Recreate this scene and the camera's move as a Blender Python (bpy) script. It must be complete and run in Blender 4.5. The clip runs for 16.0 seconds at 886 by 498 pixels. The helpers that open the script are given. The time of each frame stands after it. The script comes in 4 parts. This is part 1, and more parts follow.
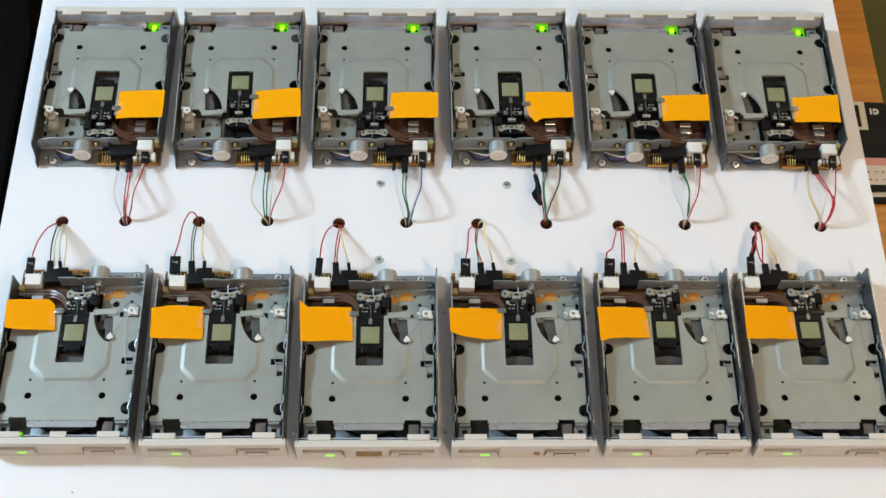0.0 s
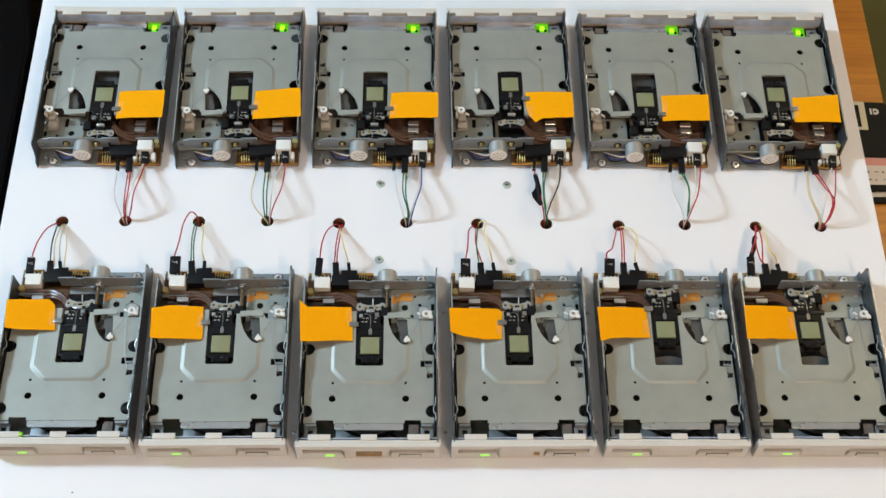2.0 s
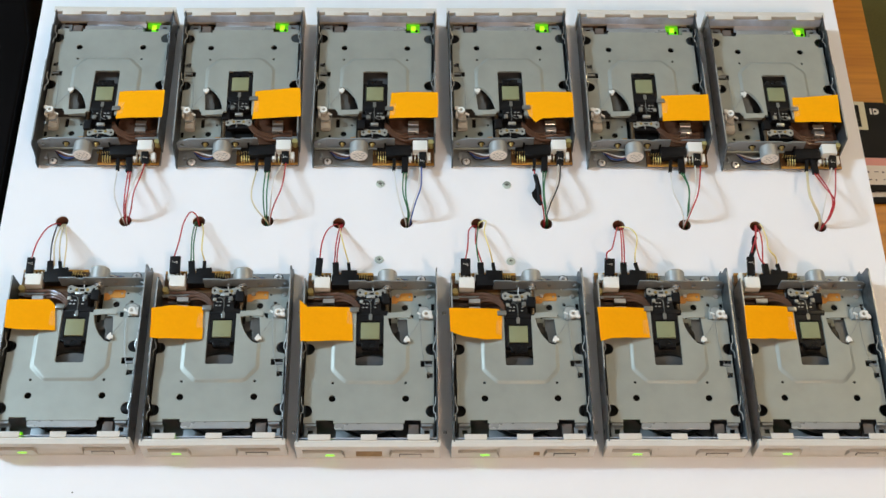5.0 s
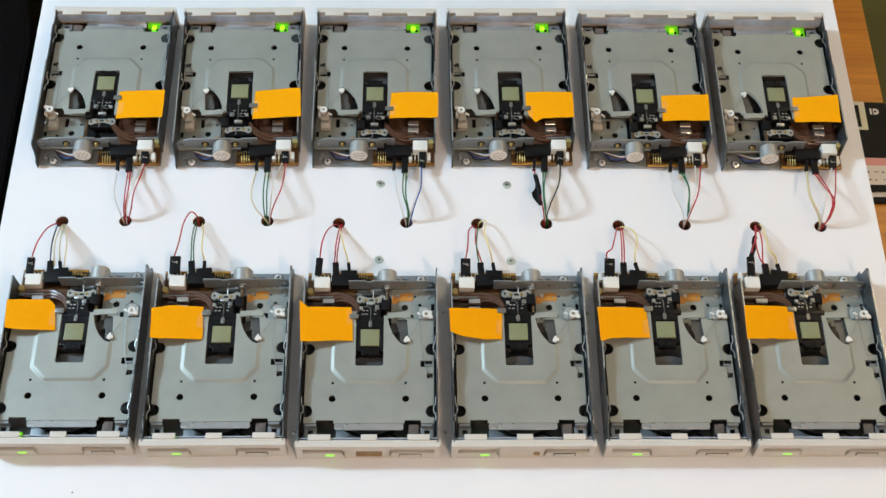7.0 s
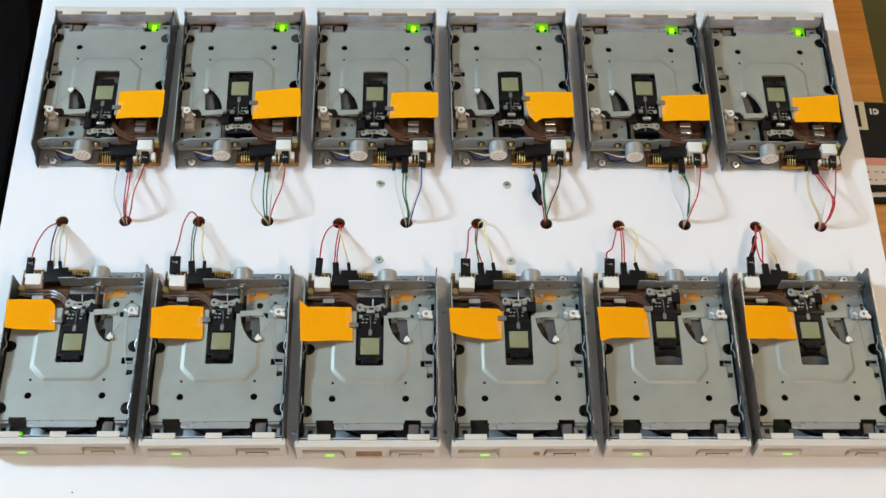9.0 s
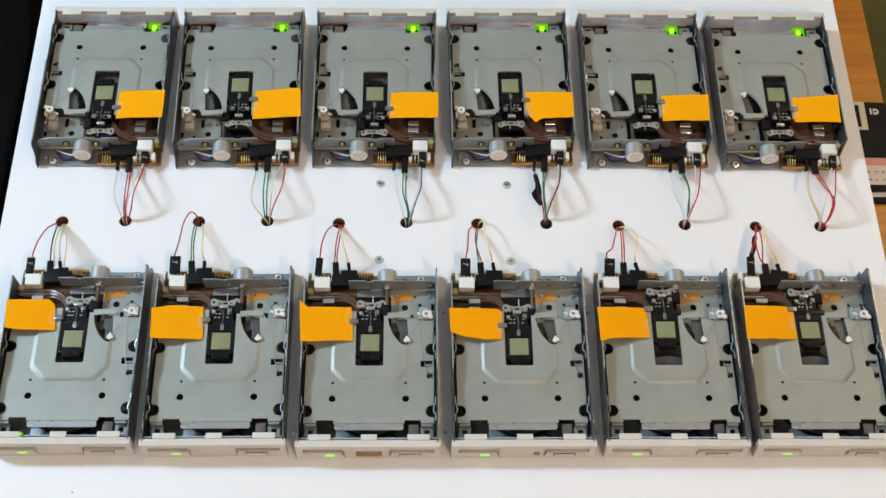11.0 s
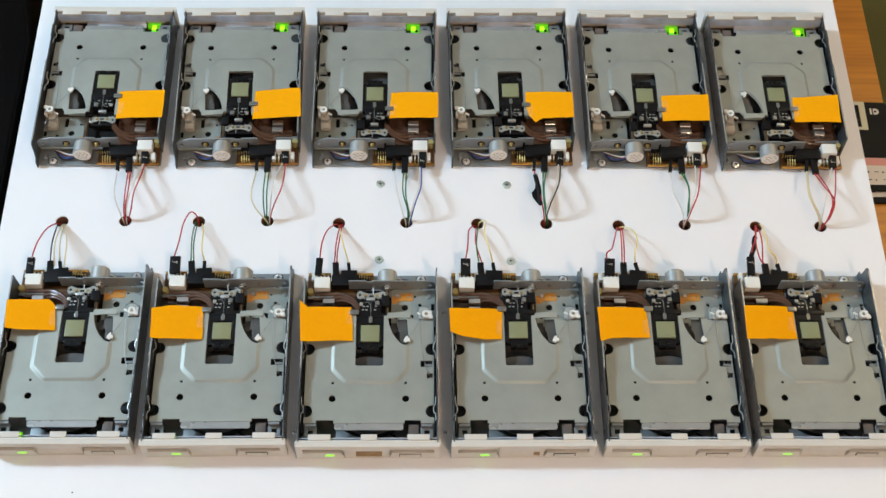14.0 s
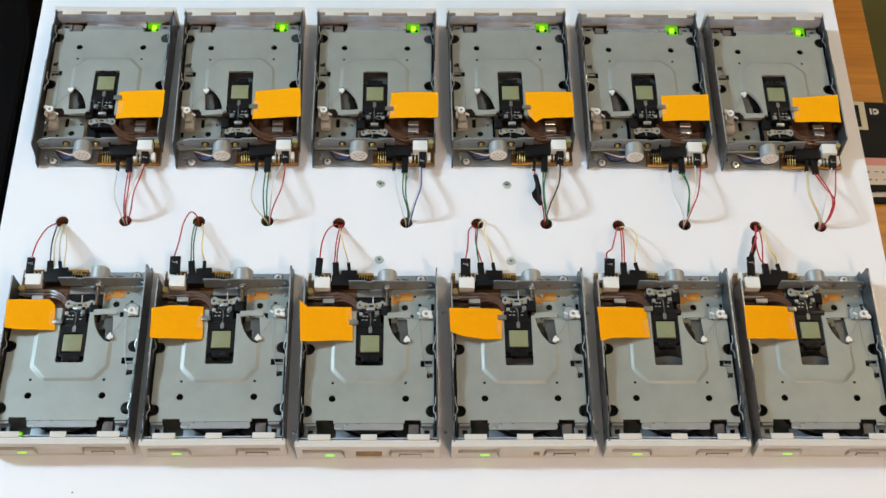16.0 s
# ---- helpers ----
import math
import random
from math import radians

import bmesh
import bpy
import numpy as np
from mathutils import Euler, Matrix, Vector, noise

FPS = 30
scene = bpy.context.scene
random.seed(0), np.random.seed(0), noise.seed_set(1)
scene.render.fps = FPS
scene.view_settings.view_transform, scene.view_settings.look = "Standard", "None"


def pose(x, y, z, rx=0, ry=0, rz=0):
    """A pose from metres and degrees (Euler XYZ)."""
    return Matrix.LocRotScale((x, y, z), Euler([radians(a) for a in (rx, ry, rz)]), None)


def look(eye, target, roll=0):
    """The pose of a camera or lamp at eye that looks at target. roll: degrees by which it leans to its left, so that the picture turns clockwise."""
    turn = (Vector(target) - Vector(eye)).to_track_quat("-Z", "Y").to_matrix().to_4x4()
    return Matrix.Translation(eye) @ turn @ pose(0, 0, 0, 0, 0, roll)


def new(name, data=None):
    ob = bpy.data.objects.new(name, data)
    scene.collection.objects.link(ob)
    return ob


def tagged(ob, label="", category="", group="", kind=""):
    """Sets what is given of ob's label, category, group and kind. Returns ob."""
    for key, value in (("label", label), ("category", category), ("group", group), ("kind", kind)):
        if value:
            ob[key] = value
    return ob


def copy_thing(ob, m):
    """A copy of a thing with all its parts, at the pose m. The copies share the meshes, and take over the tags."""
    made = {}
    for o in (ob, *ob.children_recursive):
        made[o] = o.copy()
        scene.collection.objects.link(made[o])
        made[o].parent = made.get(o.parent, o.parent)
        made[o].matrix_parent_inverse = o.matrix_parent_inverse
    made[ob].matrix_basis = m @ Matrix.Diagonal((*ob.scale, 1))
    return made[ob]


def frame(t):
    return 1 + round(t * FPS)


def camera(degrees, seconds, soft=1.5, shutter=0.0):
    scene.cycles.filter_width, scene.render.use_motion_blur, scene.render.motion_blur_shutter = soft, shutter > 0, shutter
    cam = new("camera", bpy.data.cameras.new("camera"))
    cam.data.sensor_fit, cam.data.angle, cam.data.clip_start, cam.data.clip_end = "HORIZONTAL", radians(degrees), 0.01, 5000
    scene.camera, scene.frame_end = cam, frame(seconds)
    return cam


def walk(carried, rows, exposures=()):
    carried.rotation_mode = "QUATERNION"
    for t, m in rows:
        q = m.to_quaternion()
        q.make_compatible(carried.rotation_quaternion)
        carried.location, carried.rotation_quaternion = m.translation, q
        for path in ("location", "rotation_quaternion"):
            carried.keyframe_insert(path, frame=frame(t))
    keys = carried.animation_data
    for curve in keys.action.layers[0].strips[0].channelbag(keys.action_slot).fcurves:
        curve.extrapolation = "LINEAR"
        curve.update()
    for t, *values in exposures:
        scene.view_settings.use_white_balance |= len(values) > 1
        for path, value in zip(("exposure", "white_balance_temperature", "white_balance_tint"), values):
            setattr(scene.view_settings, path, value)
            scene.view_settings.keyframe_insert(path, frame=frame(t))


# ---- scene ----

# ---- camera ----
cam = camera(37.66, 16.0, soft=1.5)
CAM = Matrix(((0.99976, -0.00361, -0.02163, -0.0261), (-0.00765, 0.86698, -0.49828, -0.62476),
              (0.02055, 0.49832, 0.86675, 0.89668), (0, 0, 0, 1)))
walk(cam, [(0.0, CAM), (16.0, CAM)])

# ---- light: daylight from a window at the back left, a warm ceiling lamp at the right ----
scene.view_settings.exposure = -0.18
world = bpy.data.worlds.new("world")
scene.world = world
world.use_nodes = True
wn = world.node_tree
sky = wn.nodes.new("ShaderNodeTexSky")
sky.sky_type = "NISHITA"
sky.sun_disc = False
sky.sun_elevation, sky.sun_rotation = radians(40), radians(300)
wn.links.new(sky.outputs[0], wn.nodes["Background"].inputs[0])
wn.nodes["Background"].inputs[1].default_value = 0.1


def area_lamp(name, eye, target, sx, sy, watts, colour):
    d = bpy.data.lights.new(name, "AREA")
    d.shape, d.size, d.size_y, d.energy, d.color = "RECTANGLE", sx, sy, watts, colour
    ob = new(name, d)
    ob.matrix_world = look(eye, target)
    return ob


area_lamp("window_daylight", (-1.85, 0.34, 1.56), (0.05, 0.0, 0), 0.26, 0.44, 64, (0.61, 0.825, 1.0))
area_lamp("ceiling_lamp_light", (0.50, -1.46, 1.40), (0, 0, 0), 0.20, 0.20, 14.6, (1.0, 0.66, 0.43))
area_lamp("ceiling_lamp_light", (1.45, 0.90, 1.68), (0, 0, 0), 0.22, 0.22, 7.9, (1.0, 0.75, 0.40))

# ---- materials ----
MATS = {}


def mat(name, colour, rough=0.5, metal=0.0, vary=0.12, grain=60.0, stain=6.0, bump=0.08, bump_scale=400.0, emit=None, coat=0.0, spec=0.5):
    """A surface with two scales of variation in colour and roughness and a fine relief."""
    m = bpy.data.materials.new(name)
    m.use_nodes = True
    nt = m.node_tree
    b = nt.nodes["Principled BSDF"]
    b.inputs["Roughness"].default_value = rough
    b.inputs["Metallic"].default_value = metal
    b.inputs["Coat Weight"].default_value = coat
    b.inputs["Specular IOR Level"].default_value = spec
    tc = nt.nodes.new("ShaderNodeTexCoord")
    n1, n2 = nt.nodes.new("ShaderNodeTexNoise"), nt.nodes.new("ShaderNodeTexNoise")
    n1.inputs["Scale"].default_value, n2.inputs["Scale"].default_value = stain, grain
    n1.inputs["Detail"].default_value = n2.inputs["Detail"].default_value = 5
    geo = nt.nodes.new("ShaderNodeNewGeometry")
    for n in (n1, n2):
        nt.links.new(tc.outputs["Object"], n.inputs["Vector"])
    add = nt.nodes.new("ShaderNodeMath")
    add.operation = "ADD"
    nt.links.new(n1.outputs[0], add.inputs[0])
    nt.links.new(n2.outputs[0], add.inputs[1])
    mr = nt.nodes.new("ShaderNodeMapRange")
    mr.inputs[1].default_value, mr.inputs[2].default_value = 0.6, 1.4
    mr.inputs[3].default_value, mr.inputs[4].default_value = 1 - vary, 1 + vary
    nt.links.new(add.outputs[0], mr.inputs[0])
    mul = nt.nodes.new("ShaderNodeVectorMath")
    mul.operation = "SCALE"
    mul.inputs[0].default_value = colour
    nt.links.new(mr.outputs[0], mul.inputs["Scale"])
    nt.links.new(mul.outputs[0], b.inputs["Base Color"])
    r = nt.nodes.new("ShaderNodeMapRange")
    r.inputs[1].default_value, r.inputs[2].default_value = 0.3, 0.7
    r.inputs[3].default_value, r.inputs[4].default_value = max(0.03, rough - 0.08), min(1, rough + 0.1)
    nt.links.new(n1.outputs[0], r.inputs[0])
    nt.links.new(r.outputs[0], b.inputs["Roughness"])
    if bump:
        n3 = nt.nodes.new("ShaderNodeTexNoise")
        n3.inputs["Scale"].default_value, n3.inputs["Detail"].default_value = bump_scale, 4
        nt.links.new(tc.outputs["Object"], n3.inputs["Vector"])
        bp = nt.nodes.new("ShaderNodeBump")
        bp.inputs["Strength"].default_value, bp.inputs["Distance"].default_value = bump, 0.001
        nt.links.new(n3.outputs[0], bp.inputs["Height"])
        nt.links.new(bp.outputs[0], b.inputs["Normal"])
    if emit:
        b.inputs["Emission Color"].default_value = (*emit[:3], 1)
        b.inputs["Emission Strength"].default_value = emit[3]
    MATS[name] = m
    return m


ZINC = mat("zinc_sheet", (0.305, 0.33, 0.345), 0.40, 0.55, 0.07, 55, 9, 0.05, 700)
TRAYM = mat("tray_sheet", (0.36, 0.382, 0.35), 0.49, 0.4, 0.09, 60, 14, 0.04, 700)
# zinc sides; the shade between the drives is put into this dark colour
WALLM = mat("shaded_side_sheet", (0.105, 0.116, 0.126), 0.34, 0.7, 0.6, 220, 25, 0.08, 900)
# the bar's bluish window reflection is put into its base colour
BARM = mat("streaked_blue_sheen_sheet", (0.47, 0.54, 0.66), 0.35, 0.15, 0.4, 90, 25, 0.05, 700)
GUIDEM = mat("pale_guide_sheet", (0.52, 0.53, 0.58), 0.38, 0.2, 0.06, 60, 14, 0.03, 700)
LIPM = mat("bright_lip_sheet", (0.41, 0.43, 0.435), 0.26, 0.55, 0.08, 60, 14, 0.04, 700)
BLADEM = mat("lever_blade_sheet", (0.12, 0.122, 0.12), 0.35, 0.5, 0.2, 120, 40, 0.05, 700)
LATCHM = mat("grey_brown_plastic", (0.13, 0.105, 0.092), 0.4, 0, 0.3, 150, 40, 0.06, 900)
STEEL = mat("bright_steel", (0.62, 0.62, 0.61), 0.3, 0.85, 0.1, 90, 20, 0.05, 700)
MOTORM = mat("motor_can", (0.42, 0.43, 0.42), 0.5, 0.5, 0.1, 200, 40, 0.05, 900)
BLACK = mat("black_plastic", (0.006, 0.006, 0.007), 0.5, 0, 0.25, 120, 30, 0.06, 900, spec=0.18)
DARK = mat("dark_inside", (0.008, 0.0075, 0.007), 0.6, 0, 0.4, 150, 40, 0.1, 600, spec=0.2)
BEIGE = mat("aged_beige_plastic", (0.65, 0.625, 0.575), 0.5, 0, 0.05, 80, 12, 0.06, 900)
STAIN = mat("brown_sticker_residue", (0.31, 0.20, 0.10), 0.7, 0, 0.3, 300, 60, 0.3, 900)
WHITEP = mat("white_nylon", (0.80, 0.80, 0.76), 0.45, 0, 0.05, 80, 30, 0.04, 900)
PADM = mat("head_pad", (0.245, 0.262, 0.142), 0.5, 0, 0.07, 150, 60, 0.05, 900)
BRONZE = mat("brown_flex_film", (0.105, 0.052, 0.032), 0.17, 0, 0.35, 160, 60, 0.15, 500)
ORANGEF = mat("orange_flex_film", (0.60, 0.27, 0.05), 0.4, 0, 0.15, 160, 60, 0.1, 500)
PCB = mat("amber_circuit_board", (0.11, 0.05, 0.012), 0.4, 0, 0.35, 240, 70, 0.1, 700)
SCREWM = mat("dark_bronze_screw", (0.16, 0.12, 0.08), 0.35, 0.8, 0.3, 300, 90, 0.1, 800)
ROTORM = mat("dark_rotor_steel", (0.10, 0.10, 0.102), 0.4, 0.35, 0.15, 200, 40, 0.05, 800)
SPRINGM = mat("grey_spring_wire", (0.32, 0.33, 0.32), 0.35, 0.8, 0.1)
CLEARP = mat("translucent_grey_plastic", (0.50, 0.47, 0.42), 0.35, 0, 0.12, 120, 40)
AMBER = mat("amber_board_edge", (0.52, 0.25, 0.04), 0.4, 0, 0.3, 400, 90, 0.1, 700)
BRASS = mat("brass", (0.50, 0.36, 0.13), 0.42, 0.9, 0.15, 200, 60, 0.05, 700)
PAPER = mat("orange_paper", (0.95, 0.39, 0.002), 0.8, 0, 0.04, 400, 14, 0.06, 1500, spec=0.08)
LEDM = mat("green_led", (0.2, 0.9, 0.05), 0.3, 0, 0.05, 100, 30, 0, emit=(0.25, 1.0, 0.0, 2.2))
LEDIN = mat("green_light_guide", (0.15, 0.8, 0.03), 0.25, 0, 0.3, 220, 120, 0, emit=(0.22, 0.80, 0.0, 0.32))
LEDCORE = mat("green_led_core", (0.4, 0.9, 0.05), 0.3, 0, 0.2, 300, 150, 0, emit=(0.55, 1.0, 0.0, 0.95))
CARM = mat("glossy_black_plastic", (0.005, 0.005, 0.006), 0.3, 0, 0.25, 160, 40, 0.1, 700, spec=0.28)
STAMPM = mat("pale_stamped_steel", (0.40, 0.41, 0.38), 0.4, 0.35, 0.2, 260, 90, 0.08, 900)
DOMEM = mat("domed_bright_screw", (0.80, 0.80, 0.82), 0.2, 0.6, 0.1, 200, 60, 0.03, 800)
BOARDM = mat("white_painted_board", (0.88, 0.885, 0.915), 0.35, 0, 0.015, 40, 3, 0.03, 350)
HOLEM = mat("raw_chipboard", (0.20, 0.085, 0.05), 0.85, 0, 0.4, 500, 120, 0.4, 900)
WIRES = {"red": mat("red_pvc", (0.48, 0.02, 0.03), 0.4), "green": mat("green_pvc", (0.02, 0.16, 0.06), 0.4),
         "yellow": mat("yellow_pvc", (0.82, 0.68, 0.26), 0.4), "white": mat("white_pvc", (0.78, 0.77, 0.74), 0.4),
         "blue": mat("blue_pvc", (0.03, 0.09, 0.38), 0.4), "black": mat("black_pvc", (0.015, 0.015, 0.018), 0.4),
         "cream": mat("cream_pvc", (0.72, 0.64, 0.42), 0.4), "brown": mat("brown_pvc", (0.15, 0.05, 0.03), 0.4)}
CASEM = mat("black_gloss_case", (0.0022, 0.0016, 0.0016), 0.5, 0, 0.2, 60, 8, 0.04, 500, spec=0.05)
OLIVE = mat("olive_carpet", (0.13, 0.115, 0.03), 0.95, 0, 0.2, 300, 8, 0.4, 900)
WALLP = mat("cream_wall_paint", (0.66, 0.66, 0.65), 0.8, 0, 0.04, 30, 2, 0.1, 250)
CEILP = mat("white_ceiling_paint", (0.80, 0.80, 0.79), 0.85, 0, 0.03, 30, 2, 0.1, 250)
PINK = mat("pink_label_stripe", (0.75, 0.36, 0.32), 0.6, 0, 0.05)
LABELM = mat("paper_label", (0.78, 0.74, 0.68), 0.6, 0, 0.04)
PRINTM = mat("faded_grey_print", (0.34, 0.34, 0.34), 0.6, 0, 0.3, 400, 90)
CAPM = mat("ochre_capacitor", (0.42, 0.36, 0.14), 0.35, 0, 0.15, 200, 60)
NUTM = mat("passivated_screw", (0.62, 0.70, 0.64), 0.3, 0.6, 0.15, 300, 90, 0.05, 800)
INK = mat("ink", (0.12, 0.10, 0.12), 0.6, 0, 0.1)
DISKM = mat("diskette_shell", (0.006, 0.006, 0.007), 0.5, 0, 0.15, 150, 30, 0.08, 900, spec=0.2)
SHUTTER = mat("diskette_shutter", (0.55, 0.53, 0.45), 0.35, 0.8, 0.08, 150, 30, 0.04, 900)


def wood_material():
    m = mat("varnished_wood", (0.42, 0.17, 0.035), 0.32, 0, 0.1, 40, 4, 0.03, 300)
    nt = m.node_tree
    b = nt.nodes["Principled BSDF"]
    tc = nt.nodes.new("ShaderNodeTexCoord")
    mp = nt.nodes.new("ShaderNodeMapping")
    mp.inputs["Scale"].default_value = (7, 150, 20)
    n = nt.nodes.new("ShaderNodeTexNoise")
    n.inputs["Scale"].default_value, n.inputs["Detail"].default_value, n.inputs["Distortion"].default_value = 1.0, 6, 0.6
    ramp = nt.nodes.new("ShaderNodeValToRGB")
    ramp.color_ramp.elements[0].position, ramp.color_ramp.elements[0].color = 0.25, (0.43, 0.155, 0.008, 1)
    ramp.color_ramp.elements[1].position, ramp.color_ramp.elements[1].color = 0.7, (0.66, 0.275, 0.016, 1)
    nt.links.new(tc.outputs["Object"], mp.inputs[0])
    nt.links.new(mp.outputs[0], n.inputs[0])
    nt.links.new(n.outputs[0], ramp.inputs[0])
    nt.links.new(ramp.outputs[0], b.inputs["Base Color"])
    return m


WOOD = wood_material()

# ---- mesh helpers; all lengths of the small parts in millimetres ----
MM = 0.001


def mesh_object(name, bm, material, parent=None, label="", smooth=None):
    me = bpy.data.meshes.new(name)
    bmesh.ops.recalc_face_normals(bm, faces=bm.faces[:])
    bm.to_mesh(me)
    bm.free()
    for m in material if isinstance(material, (list, tuple)) else [material]:
        me.materials.append(m)
    if smooth is not None:
        me.shade_smooth()
        me.set_sharp_from_angle(angle=radians(smooth))
    ob = new(name, me)
    if parent:
        ob.parent = parent
    if label:
        ob["label"] = label
    return ob


def part(name, bm, material, parent, label="", smooth=40):
    return mesh_object(name, bm, material, parent, label, smooth)


def box(bm, x0, x1, y0, y1, z0, z1, r=0.0, m=None):
    """A box between two corners (mm), its edges rounded by r."""
    t = Matrix.Translation(((x0 + x1) / 2 * MM, (y0 + y1) / 2 * MM, (z0 + z1) / 2 * MM)) @ Matrix.Diagonal(
        ((x1 - x0) * MM, (y1 - y0) * MM, (z1 - z0) * MM, 1))
    vs = bmesh.ops.create_cube(bm, size=1.0, matrix=(m or Matrix()) @ t)["verts"]
    if r:
        es = list({e for v in vs for e in v.link_edges})
        bmesh.ops.bevel(bm, geom=es, offset=r * MM, segments=2, profile=0.6, affect="EDGES")
    return bm


def rod(bm, a, b, r, n=12, r2=None):
    """A cylinder or cone from a to b (mm)."""
    a, b = Vector(a) * MM, Vector(b) * MM
    d = b - a
    m = Matrix.Translation((a + b) / 2) @ d.to_track_quat("Z", "Y").to_matrix().to_4x4()
    bmesh.ops.create_cone(bm, cap_ends=True, segments=n, radius1=r * MM, radius2=(r if r2 is None else r2) * MM, depth=d.length, matrix=m)
    return bm


def tube(bm, pts, r, n=7, steps=6):
    """A round wire through the points (mm), on a smooth curve."""
    p = [Vector(q) * MM for q in pts]
    p = [p[0] * 2 - p[1]] + p + [p[-1] * 2 - p[-2]]
    line = []
    for i in range(1, len(p) - 2):
        for k in range(steps):
            u = k / steps
            line.append(0.5 * (2 * p[i] + (p[i + 1] - p[i - 1]) * u + (2 * p[i - 1] - 5 * p[i] + 4 * p[i + 1] - p[i + 2]) * u * u
                               + (3 * p[i] - p[i - 1] - 3 * p[i + 1] + p[i + 2]) * u ** 3))
    line.append(p[-2])
    rings = []
    side = Vector((0.3, 0.5, 0.8))
    for i, c in enumerate(line):
        d = (line[min(i + 1, len(line) - 1)] - line[max(i - 1, 0)]).normalized()
        u = (side - d * side.dot(d)).normalized()
        side = u
        v = d.cross(u)
        rings.append([bm.verts.new(c + (u * math.cos(2 * math.pi * j / n) + v * math.sin(2 * math.pi * j / n)) * r * MM) for j in range(n)])
    for a, b in zip(rings, rings[1:]):
        for j in range(n):
            bm.faces.new((a[j], a[(j + 1) % n], b[(j + 1) % n], b[j]))
    bm.faces.new(rings[0])
    bm.faces.new(rings[-1])
    return bm


def circle(x, y, r, n=20, a0=0, a1=360):
    k = n if a1 - a0 == 360 else n + 1
    return [(x + r * math.cos(radians(a0 + (a1 - a0) * i / n)), y + r * math.sin(radians(a0 + (a1 - a0) * i / n))) for i in range(k)]


def rounded(x0, x1, y0, y1, r, n=4):
    return (circle(x1 - r, y0 + r, r, n, 270, 360) + circle(x1 - r, y1 - r, r, n, 0, 90)
            + circle(x0 + r, y1 - r, r, n, 90, 180) + circle(x0 + r, y0 + r, r, n, 180, 270))


def sheet(outline, holes, z0, z1, bevel=0.0, turn=None):
    """A flat sheet (mm) cut along an outline, with holes; returned as a bmesh."""
    cu = bpy.data.curves.new("outline", "CURVE")
    cu.dimensions, cu.fill_mode = "2D", "BOTH"
    cu.extrude = (z1 - z0) / 2 * MM - bevel * MM
    cu.bevel_depth, cu.bevel_resolution = bevel * MM, 1
    cu.offset = -bevel * MM
    for loop in [outline] + list(holes):
        sp = cu.splines.new("POLY")
        sp.points.add(len(loop) - 1)
        for q, (x, y) in zip(sp.points, loop):
            q.co = (x * MM, y * MM, 0, 1)
        sp.use_cyclic_u = True
    ob = bpy.data.objects.new("outline", cu)
    scene.collection.objects.link(ob)
    me = bpy.data.meshes.new_from_object(ob.evaluated_get(bpy.context.evaluated_depsgraph_get()))
    bm = bmesh.new()
    bm.from_mesh(me)
    bpy.data.objects.remove(ob)
    bpy.data.curves.remove(cu)
    bpy.data.meshes.remove(me)
    bmesh.ops.translate(bm, verts=bm.verts[:], vec=(0, 0, (z0 + z1) / 2 * MM))
    if turn:
        bmesh.ops.transform(bm, matrix=turn, verts=bm.verts[:])
    return bm


def B():
    return bmesh.new()


def thing(name, label, category, group="", m=None):
    ob = tagged(new(name), label, category, group)
    if m is not None:
        ob.matrix_basis = m
    return ob


UPRIGHT_YZ = Matrix(((0, 0, 1, 0), (1, 0, 0, 0), (0, 1, 0, 0), (0, 0, 0, 1)))   # sheet x -> y, y -> z, normal -> x
UPRIGHT_XZ = Matrix(((1, 0, 0, 0), (0, 0, -1, 0), (0, 1, 0, 0), (0, 0, 0, 1)))  # sheet x -> x, y -> z


def at(m, x=0, y=0, z=0):
    return Matrix.Translation((x * MM, y * MM, z * MM)) @ m

# ---- the room ----
def structure(name, bm, material, label="", category=""):
    return tagged(mesh_object(name, bm, material, None, "", 40), label, category, kind="structure")


FLOOR_Z = -800
bm = box(B(), -1900, 2000, -2000, 2050, FLOOR_Z - 50, FLOOR_Z)
structure("floor", bm, OLIVE, "olive green carpeted floor", "floor")
bm = box(B(), -2000, 2100, -2100, 2150, 1950, 2050)
structure("ceiling", bm, CEILP, "plain white painted ceiling", "ceiling")
structure("wall_east", box(B(), 2000, 2100, -2100, 2150, FLOOR_Z, 1950), WALLP, "plain off-white painted wall", "wall")
structure("wall_south", box(B(), -1900, 2000, -2100, -2000, FLOOR_Z, 1950), WALLP, "plain off-white painted wall", "wall")


def wall_with_window(name, length0, length1, w0, w1, h0, h1, thickness0, thickness1, upright):
    out = [(length0, FLOOR_Z), (length1, FLOOR_Z), (length1, 1950), (length0, 1950)]
    hole = [(w0, h0), (w1, h0), (w1, h1), (w0, h1)]
    bm = sheet(out, [hole], thickness0, thickness1, 0, upright)
    return structure(name, bm, WALLP, "plain off-white painted wall with a window opening", "wall")


wall_with_window("wall_west", -2000, 2050, 40, 360, 1300, 1820, -1970, -1870, UPRIGHT_YZ)
structure("wall_north", box(B(), -1900, 2000, 2050, 2150, FLOOR_Z, 1950), WALLP, "plain off-white painted wall", "wall")

# ---- the table ----
TABLE_Z = -52
table = thing("table", "varnished orange-brown wooden table under the white board", "table")
bm = box(B(), -800, 400, -700, 700, TABLE_Z - 28, TABLE_Z, 3)
part("tabletop", bm, WOOD, table)
for x in (-760, 360):
    for y in (-660, 660):
        part("leg", box(B(), x - 28, x + 28, y - 28, y + 28, FLOOR_Z, TABLE_Z - 28, 3), WOOD, table)

